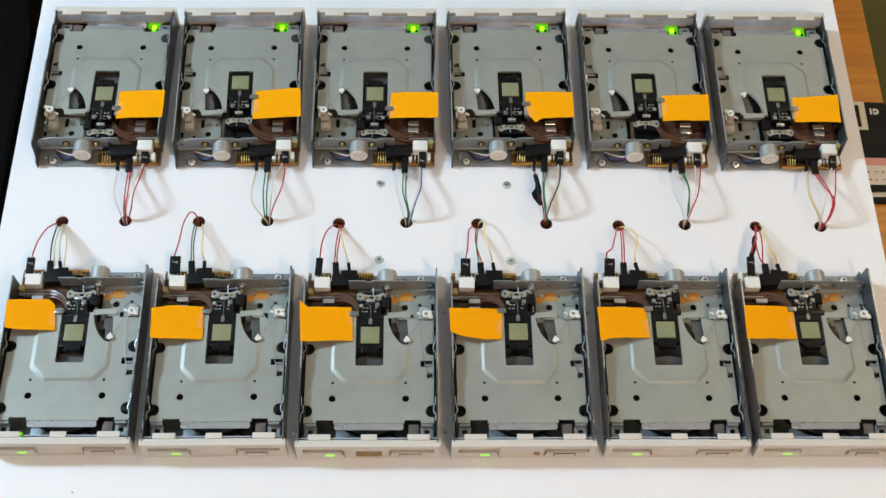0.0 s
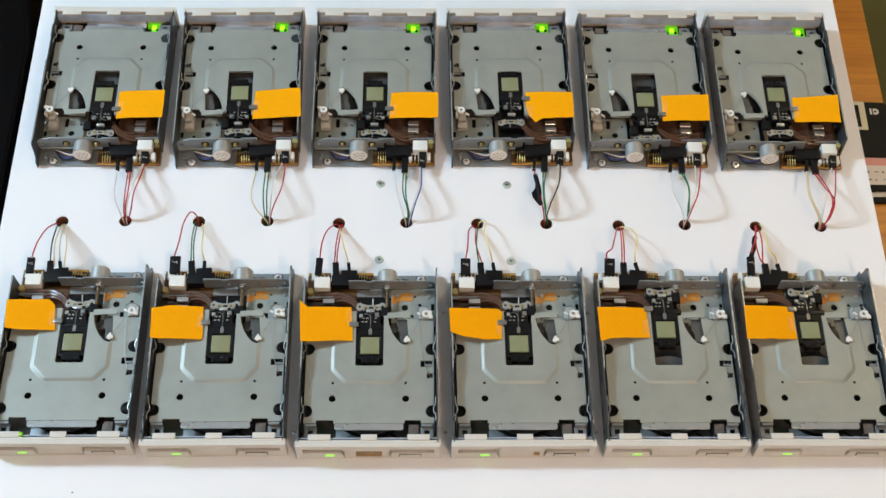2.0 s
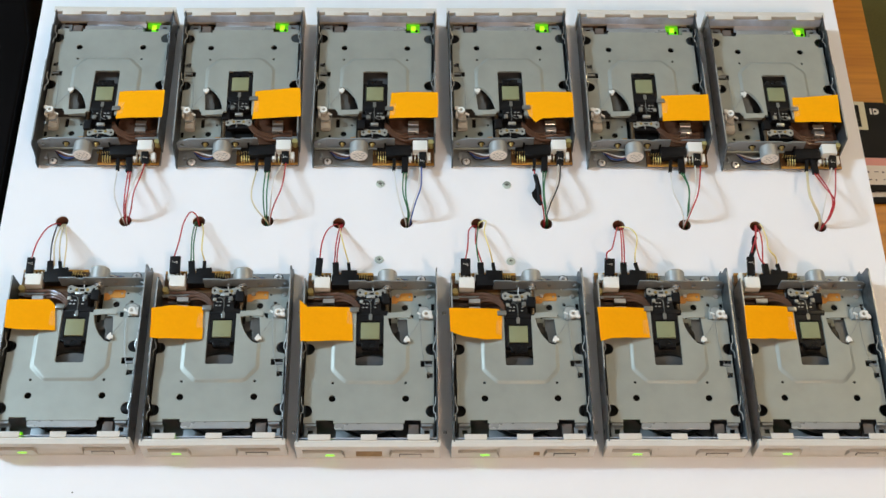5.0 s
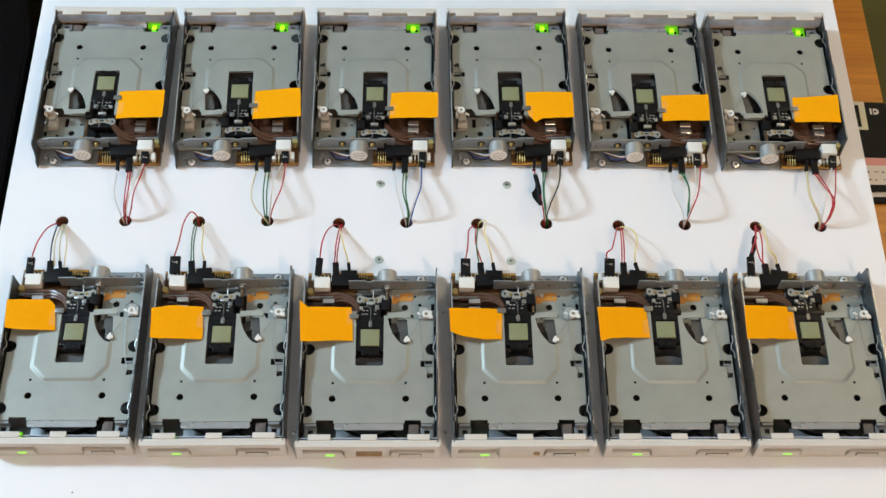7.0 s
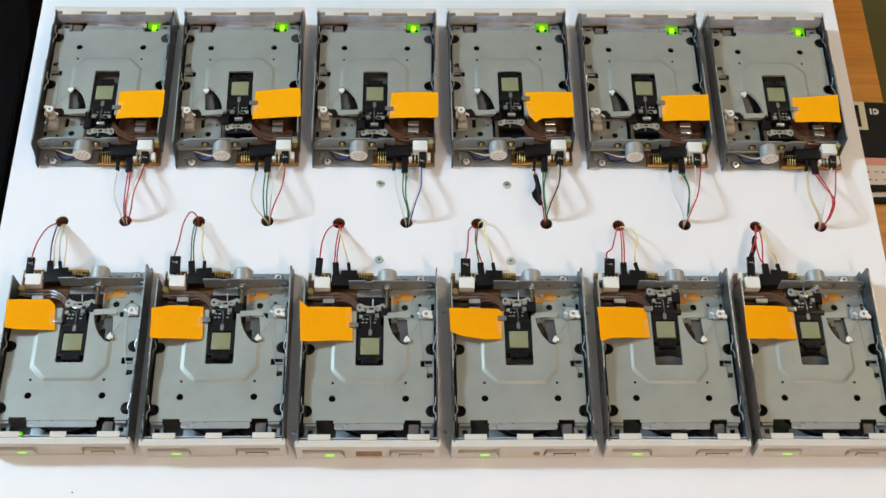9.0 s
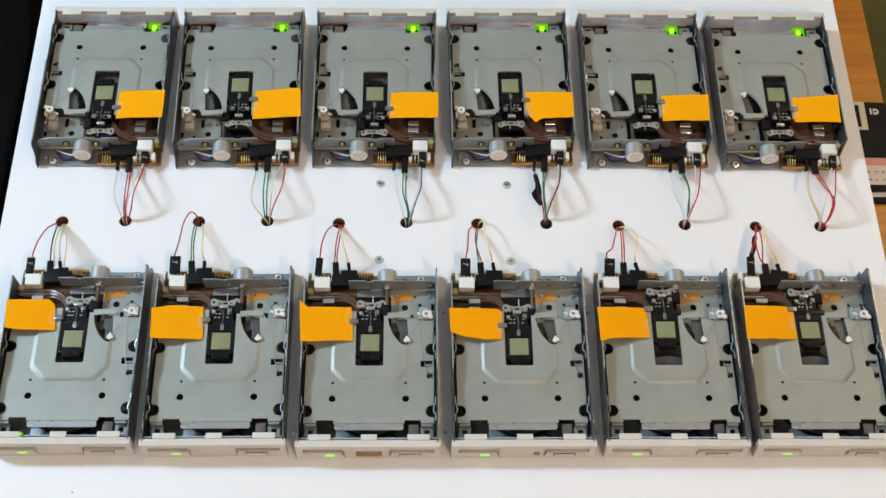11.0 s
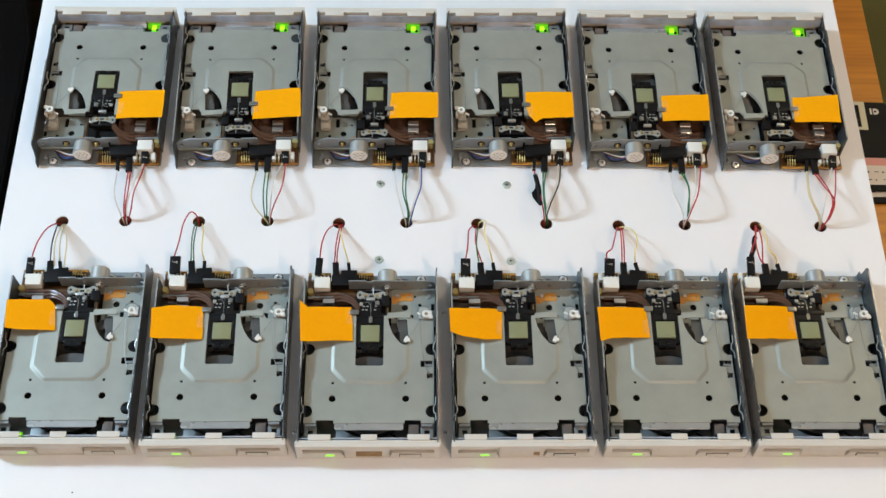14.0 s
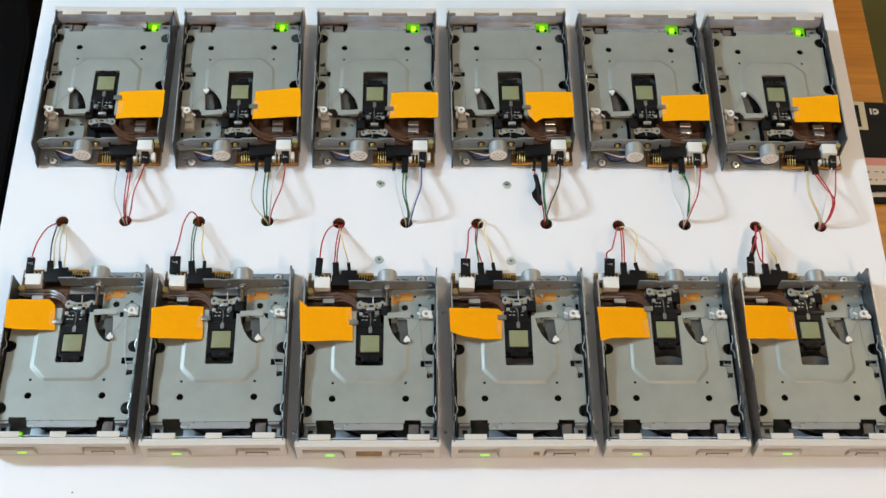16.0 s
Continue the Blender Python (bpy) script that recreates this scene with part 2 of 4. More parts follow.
# ---- the white board on its frame ----
HOLES_BACK = [(-258.2, -84.2), (-144.8, -83.7), (-33.1, -84.7), (79.9, -85.3), (192.1, -85.8), (302.3, -86.9)]
HOLES_FRONT = [(-308.5, -85.0), (-199.5, -84.5), (-87.2, -85.5), (24.2, -85.5), (138.4, -86.6), (249.8, -87.1)]
board = thing("mounting_board", "white painted board with drilled cable holes, raised on a frame", "board")
bm = sheet(rounded(-357, 350, -330, 262, 2), [circle(x, y, 4.9, 24) for x, y in HOLES_BACK + HOLES_FRONT], -16, 0, 0.5)
part("panel", bm, BOARDM, board)
for x, y in HOLES_BACK + HOLES_FRONT:
    bm = B()
    ring = [[bm.verts.new((px * MM, py * MM, z * MM)) for px, py in circle(x, y, 4.8, 24)] for z in (-0.6, -15.5)]
    for j in range(24):
        bm.faces.new((ring[0][j], ring[0][(j + 1) % 24], ring[1][(j + 1) % 24], ring[1][j]))
    part("hole_lining", bm, HOLEM, board, "raw brown chipboard edge of a drilled hole")
part("paint_chip", rod(B(), (-270.2, -311.1, -0.1), (-270.2, -311.1, 0.12), 0.7, 9, 0.5), DARK, board, "small dark chip in the paint")
for x0, x1, y0, y1 in ((-340, 293, -320, -302), (-340, 293, 232, 250), (-340, -322, -302, 232), (275, 293, -302, 232)):
    part("frame_rail", box(B(), x0, x1, y0, y1, TABLE_Z, -16, 0.5), BOARDM, board)


# ---- floppy disk drive, opened: x to its right seen from the front, y to its rear ----
def screw(parent, x, y, z, r=2.2, up=True, material=None, label=""):
    bm = B()
    if up:
        rod(bm, (x, y, z), (x, y, z + 0.9), r, 16, r * 0.8)
        box(bm, x - r * 0.6, x + r * 0.6, y - 0.25, y + 0.25, z + 0.9, z + 0.95)
        box(bm, x - 0.25, x + 0.25, y - r * 0.6, y + r * 0.6, z + 0.9, z + 0.96)
    else:
        rod(bm, (x, y, z), (x, y + 1.6, z), r, 14, r * 0.75)
        rod(bm, (x, y + 1.6, z), (x, y + 3.0, z), r * 0.5, 10)
    return part("screw", bm, material or STEEL, parent, label)


def floppy_drive():
    d = thing("floppy_drive", "opened grey metal floppy disk drive with beige front bezel", "floppy drive", "floppy drives on the board")
    # base and sides
    bm = sheet(rounded(-50, 50, -36, 110.8, 1.5), [circle(40, 92, 2.2), circle(-44, 60, 3)], 0.6, 1.8, 0.2)
    part("base_plate", bm, ZINC, d)
    left = [(-36, 0.2), (97, 0.2), (97, 6), (96, 24.5), (95, 25.4), (20, 25.4), (17, 24), (-4, 24), (-6, 25.4), (-18, 25.4), (-20, 23), (-36, 23)]
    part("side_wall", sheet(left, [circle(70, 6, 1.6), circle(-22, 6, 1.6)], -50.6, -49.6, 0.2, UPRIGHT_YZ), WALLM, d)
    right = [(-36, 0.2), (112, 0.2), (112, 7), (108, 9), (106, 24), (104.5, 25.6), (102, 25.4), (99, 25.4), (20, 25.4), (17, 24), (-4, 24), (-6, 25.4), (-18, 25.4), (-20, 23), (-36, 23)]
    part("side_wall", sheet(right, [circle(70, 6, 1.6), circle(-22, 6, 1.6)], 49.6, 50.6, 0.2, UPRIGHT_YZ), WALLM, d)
    # thin bright strip along the top of each side wall
    for x, y1 in ((-50.1, 94.6), (50.1, 101.5)):
        rim = [(20.4, 25.38), (y1, 25.38), (y1, 25.75), (20.4, 25.75)]
        part("wall_rim", sheet(rim, [], x - 0.55, x + 0.55, 0.08, UPRIGHT_YZ), LIPM, d, "bright strip along the top edge of the wall")
    for s in (-1, 1):
        # black sliding frame between tray and wall
        prof = [(-26, 9), (60, 9), (60, 13), (44, 17), (30, 15), (12, 18), (-2, 15), (-14, 19), (-26, 15)]
        x0 = min(s * 48.2, s * 49.2)
        part("slide_frame", sheet(prof, [], x0, x0 + 1.0, 0.1, UPRIGHT_YZ), BLACK, d)
        for yc in (-9.5, 40):
            bm = B()
            tube(bm, [(s * 48.9, yc + 9, 21.5), (s * 48.7, yc + 4, 21), (s * 47.6, yc + 1.5, 20.3), (s * 47.4, yc - 2, 20), (s * 48.8, yc - 4.5, 20.8), (s * 48.9, yc - 10, 21.5)], 0.45, 6, 4)
            part("side_spring", bm, STEEL, d)
    # dark mechanism under the tray
    part("spindle_board", box(B(), -47, 47, -33, 66, 2.2, 4.0), ROTORM, d)
    bm = B()
    rod(bm, (0.5, 6, 4), (0.5, 6, 9.6), 31.6, 56)
    rod(bm, (0.5, 6, 9.6), (0.5, 6, 10.2), 30.6, 56)
    part("spindle_rotor", bm, ROTORM, d)
    bm = sheet(circle(0.5, 6, 32.6, 56), [circle(0.5, 6, 31.7, 56)], 4.0, 9.9)
    part("rotor_rim", bm, DARK, d, "black magnet ring round the rotor")
    # black plugs added under the tray holes, standing for the shade inside
    for x, y, r in ((-26.8, 0, 3.6), (26.9, 0, 3.6), (-26.8, 12.5, 2.2), (26.9, 12.5, 2.2)):
        part("rubber_stop", rod(B(), (x, y, 9.5), (x, y, 13.2), r, 14), DARK, d)
    # tray
    tri = [(13.4, 66.2), (27.6, 66.6), (28.2, 58), (28.9, 50), (29.2, 46.0), (27.6, 43.6), (25.4, 43.5), (22.8, 45.0), (19.8, 48.6), (16.8, 53.4), (14.6, 59.5)]
    holes = [circle(-26.8, 0, 2.55), circle(26.9, 0, 2.55), circle(-26.8, 12.5, 1.05, 14), circle(26.9, 12.5, 1.05, 14), tri,
             [(37.9, 25.5), (46.6, 25.5), (46.6, 30.4), (37.9, 30.4)], [(42.6, 16.2), (46.8, 16.2), (46.8, 20.2), (42.6, 20.2)]]
    out = [(-47.3, -19.3), (-38, -19.3), (-38, -17.0), (-25.4, -17.0), (-25.4, -19.3), (26.4, -19.3), (26.4, -17.0), (38, -17.0), (38, -19.3), (47.8, -19.3)]
    for x, s in ((47.8, 1), (-47.3, -1)):
        side = []
        for yc in (-10, 39.8):
            side += [(x, yc - 4.7)] + [(x - s * (1.6 + 4.7 * math.cos(radians(a))), yc + 4.7 * math.sin(radians(a))) for a in range(-90, 91, 15)] + [(x, yc + 4.7)]
        if s > 0:
            out += side + [(47.8, 64), (33, 64), (30.8, 67.4), (10.2, 67.4)] + circle(8.7, 27.4, 1.5, 4, 270, 360)[::-1] + circle(-9.1, 27.4, 1.5, 4, 180, 270)[::-1] + [(-10.6, 71), (-46, 71)]
        else:
            out += side[::-1]
    part("disk_tray", sheet(out, holes, 16.0, 17.0, 0.2), TRAYM, d)
    # raised horseshoe with soft flanks
    def horseshoe(o):
        return [(-29 + o, 71), (-29 + o, 23.5 + o * 0.4), (-28.3 + o, 21.6 + o * 0.6), (-27 + o, 19.8 + o * 0.7), (-19.5 + o * 0.5, 12.4 + o), (-17.8 + o * 0.4, 11.3 + o), (-15.5, 10.9 + o),
                (17.5, 10.9 + o), (19.7 - o * 0.4, 11.4 + o), (21.4 - o * 0.5, 12.6 + o), (28.2 - o, 19.8 + o * 0.7), (29.4 - o, 21.6 + o * 0.6), (30 - o, 23.5 + o * 0.4), (30 - o, 42.6)]
    bm = B()
    rows = []
    for o, z in ((0, 16.98), (0.5, 17.05), (1.2, 17.38), (1.9, 17.78), (2.6, 18.08), (3.4, 18.2)):
        rows.append([bm.verts.new((x * MM, y * MM, z * MM)) for x, y in horseshoe(o)])
    for a, b in zip(rows, rows[1:]):
        for j in range(len(a) - 1):
            bm.faces.new((a[j], a[j + 1], b[j + 1], b[j]))
    top = sheet(horseshoe(3.3)[:-1] + [(26.7, 42.6), (26.9, 43.0), (25.2, 43.1), (22.5, 44.6), (19.4, 48.3), (16.4, 53.2), (14.1, 59.5), (12.9, 66.6), (12.5, 67.4), (10.2, 67.4)] + circle(8.7, 27.4, 1.5, 4, 270, 360)[::-1] + circle(-9.1, 27.4, 1.5, 4, 180, 270)[::-1] + [(-10.6, 71)], [], 17.4, 18.19, 0)
    me = bpy.data.meshes.new("raised_top")
    top.to_mesh(me)
    top.free()
    bm.from_mesh(me)
    bpy.data.meshes.remove(me)
    part("raised_panel", bm, TRAYM, d, smooth=50)
    # small tabs beside the right tray edge
    for x0, x1, y0, y1 in ((40.8, 47.6, 25.9, 28.0), (44.4, 47.6, 15.2, 17.0)):
        part("tray_tab", box(B(), x0, x1, y0, y1, 15.4, 16.6, 0.3), ZINC, d)
    # front lip, feet
    lip = [(-24.2, -18.6), (-24.8, -22.6), (-24.2, -23.7), (-23.2, -24.2), (24.0, -24.2), (25.0, -23.7), (25.5, -22.6), (25.0, -18.6)]
    tip = at(Matrix.Rotation(radians(7), 4, "X"), 0, -18.6, 16.2) @ at(Matrix(), 0, 18.6, -15.6)
    part("tray_lip", sheet(lip, [], 15.0, 15.9, 0.2, tip), LIPM, d)
    for x0, x1 in ((-46.5, -37.5), (38, 47)):
        part("tray_foot", sheet(rounded(x0, x1, -28.5, -20.2, 0.6), [rounded(x0 + 2.6, x0 + 6.4, -26.2, -22.8, 0.4)], 11, 12, 0.15), ZINC, d)
        part("foot_post", box(B(), x0 + 0.5, x1 - 0.5, -21.2, -19.6, 11.5, 16.2), ZINC, d)
    for x0, x1 in ((29, 36.5),):
        part("latch_block", box(B(), x0, x1, -27, -18.6, 5, 13, 0.6), LATCHM, d)
    bm = box(B(), -24, -6, -30, -20, 5, 6.2, 0.3)
    part("shutter_slide", bm, ZINC, d)
    part("front_crossbar", sheet([(-32.8, 20.7), (-32.2, 20.9), (-30.4, 14.5), (-31.0, 14.2)], [], -49.5, 49.5, 0.1, UPRIGHT_YZ), BARM, d)
    part("polished_guide", sheet([(-33.2, 12.6), (-33.0, 13.2), (-27.4, 9.4), (-27.6, 8.8)], [], -25.6, 25.5, 0.05, UPRIGHT_YZ), GUIDEM, d)
    bm = box(B(), -46, 46, -34.0, -30.5, 4, 7.5, 0.4)
    part("front_rail", bm, BRONZE, d)
    bm = B()
    tube(bm, [(16, -24, 8), (22, -28, 9), (28, -31, 9), (33, -32, 8)], 0.8, 6)
    part("eject_lever", bm, BLACK, d)
    # bezel
    bz = B()
    box(bz, -52, 52, -36.8, -34.6, 0.2, 22.6, 0.3)
    panel = [(-52, 0.2), (52, 0.2), (52, 22.6), (-52, 22.6)]
    cut = [(-17.5, 2.2), (15.5, 2.2), (17, 8), (17, 9.8), (47.5, 9.8), (47.5, 16.6), (15.4, 16.6), (15.4, 13.6), (-13.8, 13.6), (-13.8, 16.6), (-47, 16.6), (-47, 9.8), (-19, 9.8), (-19, 8)]
    pm = sheet(panel, [cut], 36.7, 39.8, 0.45, UPRIGHT_XZ)
    me = bpy.data.meshes.new("bezel_front")
    pm.to_mesh(me)
    pm.free()
    bz.from_mesh(me)
    bpy.data.meshes.remove(me)
    for x0, x1 in ((-42.7, -26.6), (-5.0, 6.6), (28.4, 44.4)):
        box(bz, x0, x1, -34.8, -30.4, 21.8, 23.4, 0.3)
    bezel = part("bezel", bz, BEIGE, d, "aged beige plastic front bezel")
    # the slot is closed behind; dark strips on its back stand for the shade
    part("slot_gap", box(box(B(), -46.6, -14.2, -36.95, -36.75, 10.1, 14.2), 15.8, 47.1, -36.95, -36.75, 10.1, 14.2), DARK, bezel, "dark strips for the shade in the disk slot")
    slope = [(-36.78, 12.6), (-39.3, 2.5), (-36.78, 2.5)]
    part("thumb_slope", sheet(slope, [], -17.2, 15.2, 0.0, UPRIGHT_YZ), BEIGE, bezel)
    part("status_led", box(B(), -30.8, -24.4, -40.05, -39.4, 5.6, 6.9, 0.2), LEDM, bezel, "lit green light")
    ej = sheet(rounded(22.4, 38.4, 4.2, 9.0, 0.4), [rounded(22.9, 37.9, 4.7, 8.5, 0.3)], 39.7, 40.1, 0.05, UPRIGHT_XZ)
    part("eject_button_rim", ej, DARK, bezel)
    part("eject_button", box(B(), 23.0, 37.8, -40.6, -39.4, 4.8, 8.4, 0.3), BEIGE, bezel)
    bm = box(box(B(), -37.5, -29.6, -34.2, -24.4, 2.5, 8.0, 0.6), -29.8, -25.8, -34.2, -30.2, 2.6, 7.9, 0.6)
    part("light_guide", bm, LEDIN, d, "green glowing clear light guide")
    part("led_core", box(B(), -34.0, -29.8, -31.5, -26.2, 7.6, 8.35, 0.3), LEDCORE, d)
    part("light_block", box(B(), -35.6, -33.6, -27.0, -25.0, 7.2, 8.9, 0.3), DARK, d)
    # rear floor, bracket, motor
    # black plate added for the darkness seen through the floor holes and beside them
    part("lower_board", box(B(), -11, 48.8, 64.5, 94.5, 2.2, 3.4), DARK, d)
    part("rear_floor", sheet(rounded(15.4, 49.3, 64.5, 96.4, 0.8), [circle(25.9, 81.0, 2.5), rounded(29.4, 32.4, 65.4, 74.6, 0.4), rounded(46.2, 48.9, 78.6, 84.2, 0.3), circle(37.5, 83.2, 1.3, 14), circle(43.6, 75.5, 1.6, 14),
                                                                            circle(33.8, 90.6, 0.9, 12), circle(19.2, 72.0, 1.0, 12)], 4.0, 5.0, 0.15), TRAYM, d)
    bm = sheet(rounded(-11, 15.2, 90.2, 96.4, 0.5), [], 4.0, 4.9, 0.1)
    part("floor_bridge", bm, ZINC, d)
    br = [(-17.2, 7.5), (40, 7.5), (40, 20.3), (39, 20.6), (2, 20.6), (1.6, 19.2), (-3.4, 19.2), (-3.8, 20.6), (-16.6, 20.6), (-17.2, 20)]
    brk = part("motor_bracket", sheet(br, [], -96.6, -95.6, 0.15, UPRIGHT_XZ), ZINC, d)
    ear = [(40, 7.5), (49.4, 7.5), (49.4, 15.5), (46, 19), (40, 20.0)]
    part("bracket_ear", sheet(ear, [circle(45, 13, 1.6)], -97.0, -96.0, 0.1, UPRIGHT_XZ), ZINC, brk)
    for x in (26, 1.5):
        screw(brk, x, 96.8, 13.5, 2.1, False, BRASS, "small brass screw")
        # dark disc round the screw
        part("screw_washer", rod(B(), (x, 96.62, 13.5), (x, 96.9, 13.5), 3.1, 18), DARK, brk)
    bm = B()
    rod(bm, (12.3, 93.6, 12), (12.3, 95.7, 12), 3.6, 20)
    rod(bm, (12.3, 92.4, 12), (12.3, 93.6, 12), 2.4, 16)
    part("bearing_boss", bm, STEEL, brk)
    for x in (26, 1.5):
        part("bracket_nut", rod(B(), (x, 93.9, 13.5), (x, 95.7, 13.5), 1.7, 6), SPRINGM, brk)
    bm = B()
    rod(bm, (12.3, 58, 11.5), (12.3, 93, 11.5), 1.35, 12)
    for k in range(17):
        rod(bm, (12.3, 59 + k * 2, 11.5), (12.3, 59.9 + k * 2, 11.5), 1.7, 10)
    part("lead_screw", bm, SCREWM, d, "dark steel stepper lead screw")
    bm = B()
    rod(bm, (12.3, 96.6, 12), (12.3, 106.6, 12), 7.5, 32)
    rod(bm, (12.3, 106.6, 12), (12.3, 107.4, 12), 7.5, 32, 6.9)
    motor = part("stepper_motor", bm, MOTORM, d)
    bm = B()
    rod(bm, (12.3, 107.4, 12), (12.3, 107.7, 12), 7.1, 28)
    part("motor_label", bm, LABELM, motor, "round printed paper label")
    bm = B()
    for dx, dz, w in ((-2.9, 3.4, 2.2), (1.0, 3.0, 1.6), (3.6, 2.0, 1.5), (-4.4, 1.0, 1.6), (-1.2, 0.9, 2.0), (2.2, -0.2, 1.8), (-3.2, -1.4, 1.5), (0.2, -1.8, 1.2), (3.6, -2.4, 1.7), (-1.6, -3.8, 2.4), (1.8, -4.4, 1.2)):
        box(bm, 12.3 + dx - w / 2, 12.3 + dx + w / 2, 107.7, 107.78, 12 + dz - 0.4, 12 + dz + 0.4)
    part("label_print", bm, PRINTM, motor)
    part("motor_foot", box(B(), 7.5, 17, 97.5, 106.5, 1.9, 5.2, 0.4), PCB, d)
    for k, c in enumerate(("white", "brown", "blue", "black")):
        bm = B()
        tube(bm, [(18.5 - k * 0.3, 104.5, 9.5 - k * 1.5), (22 + k, 104.4 + k * 0.6, 7.6 - k * 1.3), (28 + k, 101.8 + k * 1.1, 6 - k * 0.9), (34, 98.6 + k * 1.2, 4.6), (37, 97.4, 3.4)], 0.55, 6, 5)
        part("motor_lead", bm, WIRES[c], d)
    bm = B()
    part("washer", rod(B(), (38.3, 106.8, 1.8), (38.3, 106.8, 2.1), 4.1, 24), ROTORM, d)
    rod(bm, (38.3, 106.8, 1.8), (38.3, 106.8, 2.5), 3.4, 20, 3.2)
    rod(bm, (38.3, 106.8, 2.5), (38.3, 106.8, 3.2), 3.2, 20, 2.4)
    rod(bm, (38.3, 106.8, 3.2), (38.3, 106.8, 3.5), 2.4, 20, 1.2)
    part("base_screw", bm, DOMEM, d, "bright domed cross-head screw")
    # no recess is cut; its shade is a dark cross laid on the head
    bm = box(B(), 36.9, 39.7, 106.5, 107.1, 3.2, 3.54)
    box(bm, 38.0, 38.6, 105.4, 108.2, 3.2, 3.55)
    part("cross_recess", bm, DARK, d)
    screw(d, 44.3, 90.5, 5, 2.0, True, STEEL)
    part("rear_tab", box(B(), 42.5, 45, 100, 105, 1.8, 5, 0.4), ZINC, d)
    # circuit board and connectors
    pcb = part("circuit_board", sheet(rounded(-49.3, 1.2, 90, 111.4, 0.6), [], 2.6, 4.0, 0.1), PCB, d)
    part("board_edge", box(B(), -49.2, 1.0, 109.6, 111.7, 4.0, 4.5, 0.1), AMBER, pcb)
    part("header_body", box(box(B(), -30.8, -9.6, 96.9, 106.5, 4, 12.0, 0.6), -10, -2.3, 96.9, 105.0, 4, 8.4, 0.6), BLACK, pcb)
    for k in range(10):
        bm = B()
        x = -3.6 - k * 2.0 if k < 4 else -28.0 - (k - 3) * 2.9
        rod(bm, (x, 105, 8.5), (x, 109.6, 7.5), 0.45, 6)
        rod(bm, (x, 109.6, 7.5), (x, 110.6, 4), 0.45, 6)
        part("pin", bm, BRASS, pcb)
    for k in range(6):
        bm = B()
        rod(bm, (0.4 - k * 2.0, 103.6, 8), (0.4 - k * 2.0, 103.6, 11.6), 0.36, 6)
        part("pin", bm, BRASS, pcb)
    bm = box(B(), -43.9, -31.9, 93.4, 103.0, 5.6, 14.2, 0.5)
    pw = part("power_socket", bm, WHITEP, pcb, "white nylon power socket")
    for x0, x1 in ((-31.4, -28.6), (-46.4, -43.4)):
        part("socket_ear", box(B(), x0, x1, 102.4, 109.4, 4.2, 9.6, 0.4), WHITEP, pw)
    for k in range(4):
        part("socket_rib", box(B(), -43 + k * 2.9, -42 + k * 2.9, 102.6, 108.0, 5, 8.6, 0.2), WHITEP, pw)
    part("socket_base", box(B(), -44.4, -31, 95.4, 104, 4.2, 7.0, 0.4), BRONZE, pw)
    bm = B()
    rod(bm, (-46.8, 92.5, 4), (-46.8, 92.5, 11), 2.4, 16)
    part("capacitor", bm, CAPM, pcb, "dull yellow capacitor")
    bm = box(B(), -10, -8.4, 96.8, 98, 4, 15, 0.2)
    part("board_peg", bm, BLACK, pcb)
    # ribbon loops and clip under the paper flag
    part("left_floor", sheet(rounded(-49.2, -12, 66, 92, 0.5), [], 4.4, 5.4, 0.1), BRONZE, d)
    for k in range(3):
        bm = B()
        tube(bm, [(-9, 74 + k * 2, 12), (-13, 80 + k * 2.2, 13), (-19, 84 + k * 2.2, 12), (-25, 84.5 + k * 3, 10), (-32, 82 + k * 4.2, 9), (-44, 82 + k * 4.2, 8.5)], 1.25, 6, 6)
        for v in bm.verts:
            v.co.z = 0.010 + (v.co.z - 0.010) * 0.5
        part("flex_ribbon", bm, BRONZE, d, "glossy brown flexible ribbon")
    for y0 in (73.6, 80.4):
        fold = [(y0, 10.5), (y0, 13.2), (y0 + 0.4, 13.6), (y0 + 3.6, 13.6), (y0 + 4.0, 13.2), (y0 + 4.0, 6.0), (y0 + 3.6, 6.0), (y0 + 3.6, 13.0), (y0 + 0.4, 13.0), (y0 + 0.4, 10.5)]
        part("ribbon_clip", sheet(fold, [], -36.6, -28.0, 0, UPRIGHT_YZ), STEEL, d, "bent bright steel clip")
    part("ribbon_bar", box(B(), -49.0, -28.5, 86.6, 89.0, 8.2, 9.0, 0.2), ZINC, d)
    of = sheet([(15.8, 84.2), (19.6, 84.4), (21.4, 86.4), (24, 86.4), (31.2, 86.6), (31.9, 87.4), (31.9, 92.6), (31.2, 93.3), (23.6, 93.3), (21.6, 91.4), (15.8, 90.4)], [circle(29.4, 90.2, 0.9, 12)], 5.1, 5.4, 0)
    part("sensor_flex", of, ORANGEF, d, "orange flexible circuit tail")
    screw(d, 20.2, 90.8, 5.4, 1.7, True, STEEL)
    # eject roller, lever and springs
    ring = circle(42.0, 67.7, 3.1, 18, 20, 300) + [(44.6, 64.0), (47.2, 64.2), (47.0, 66.6), (45.2, 67.6)]
    bm = sheet(ring, [circle(42.0, 67.7, 1.35, 14)], 18.8, 21.2, 0.3)
    roller = part("damper_wheel", bm, WHITEP, d, "white nylon damper wheel")
    bm = B()
    box(bm, 36.6, 45.0, 68.5, 79.0, 5.0, 10.5, 1.8)
    box(bm, 37.6, 44.6, 66.2, 73.5, 8.0, 14.0, 1.5)
    rod(bm, (42.0, 67.7, 7), (42.0, 67.7, 18.8), 2.5, 16)
    part("damper_body", bm, CLEARP, roller)
    bm = B()
    box(bm, 44.6, 46.6, 67.0, 71.6, 13.5, 18.6, 0.5)
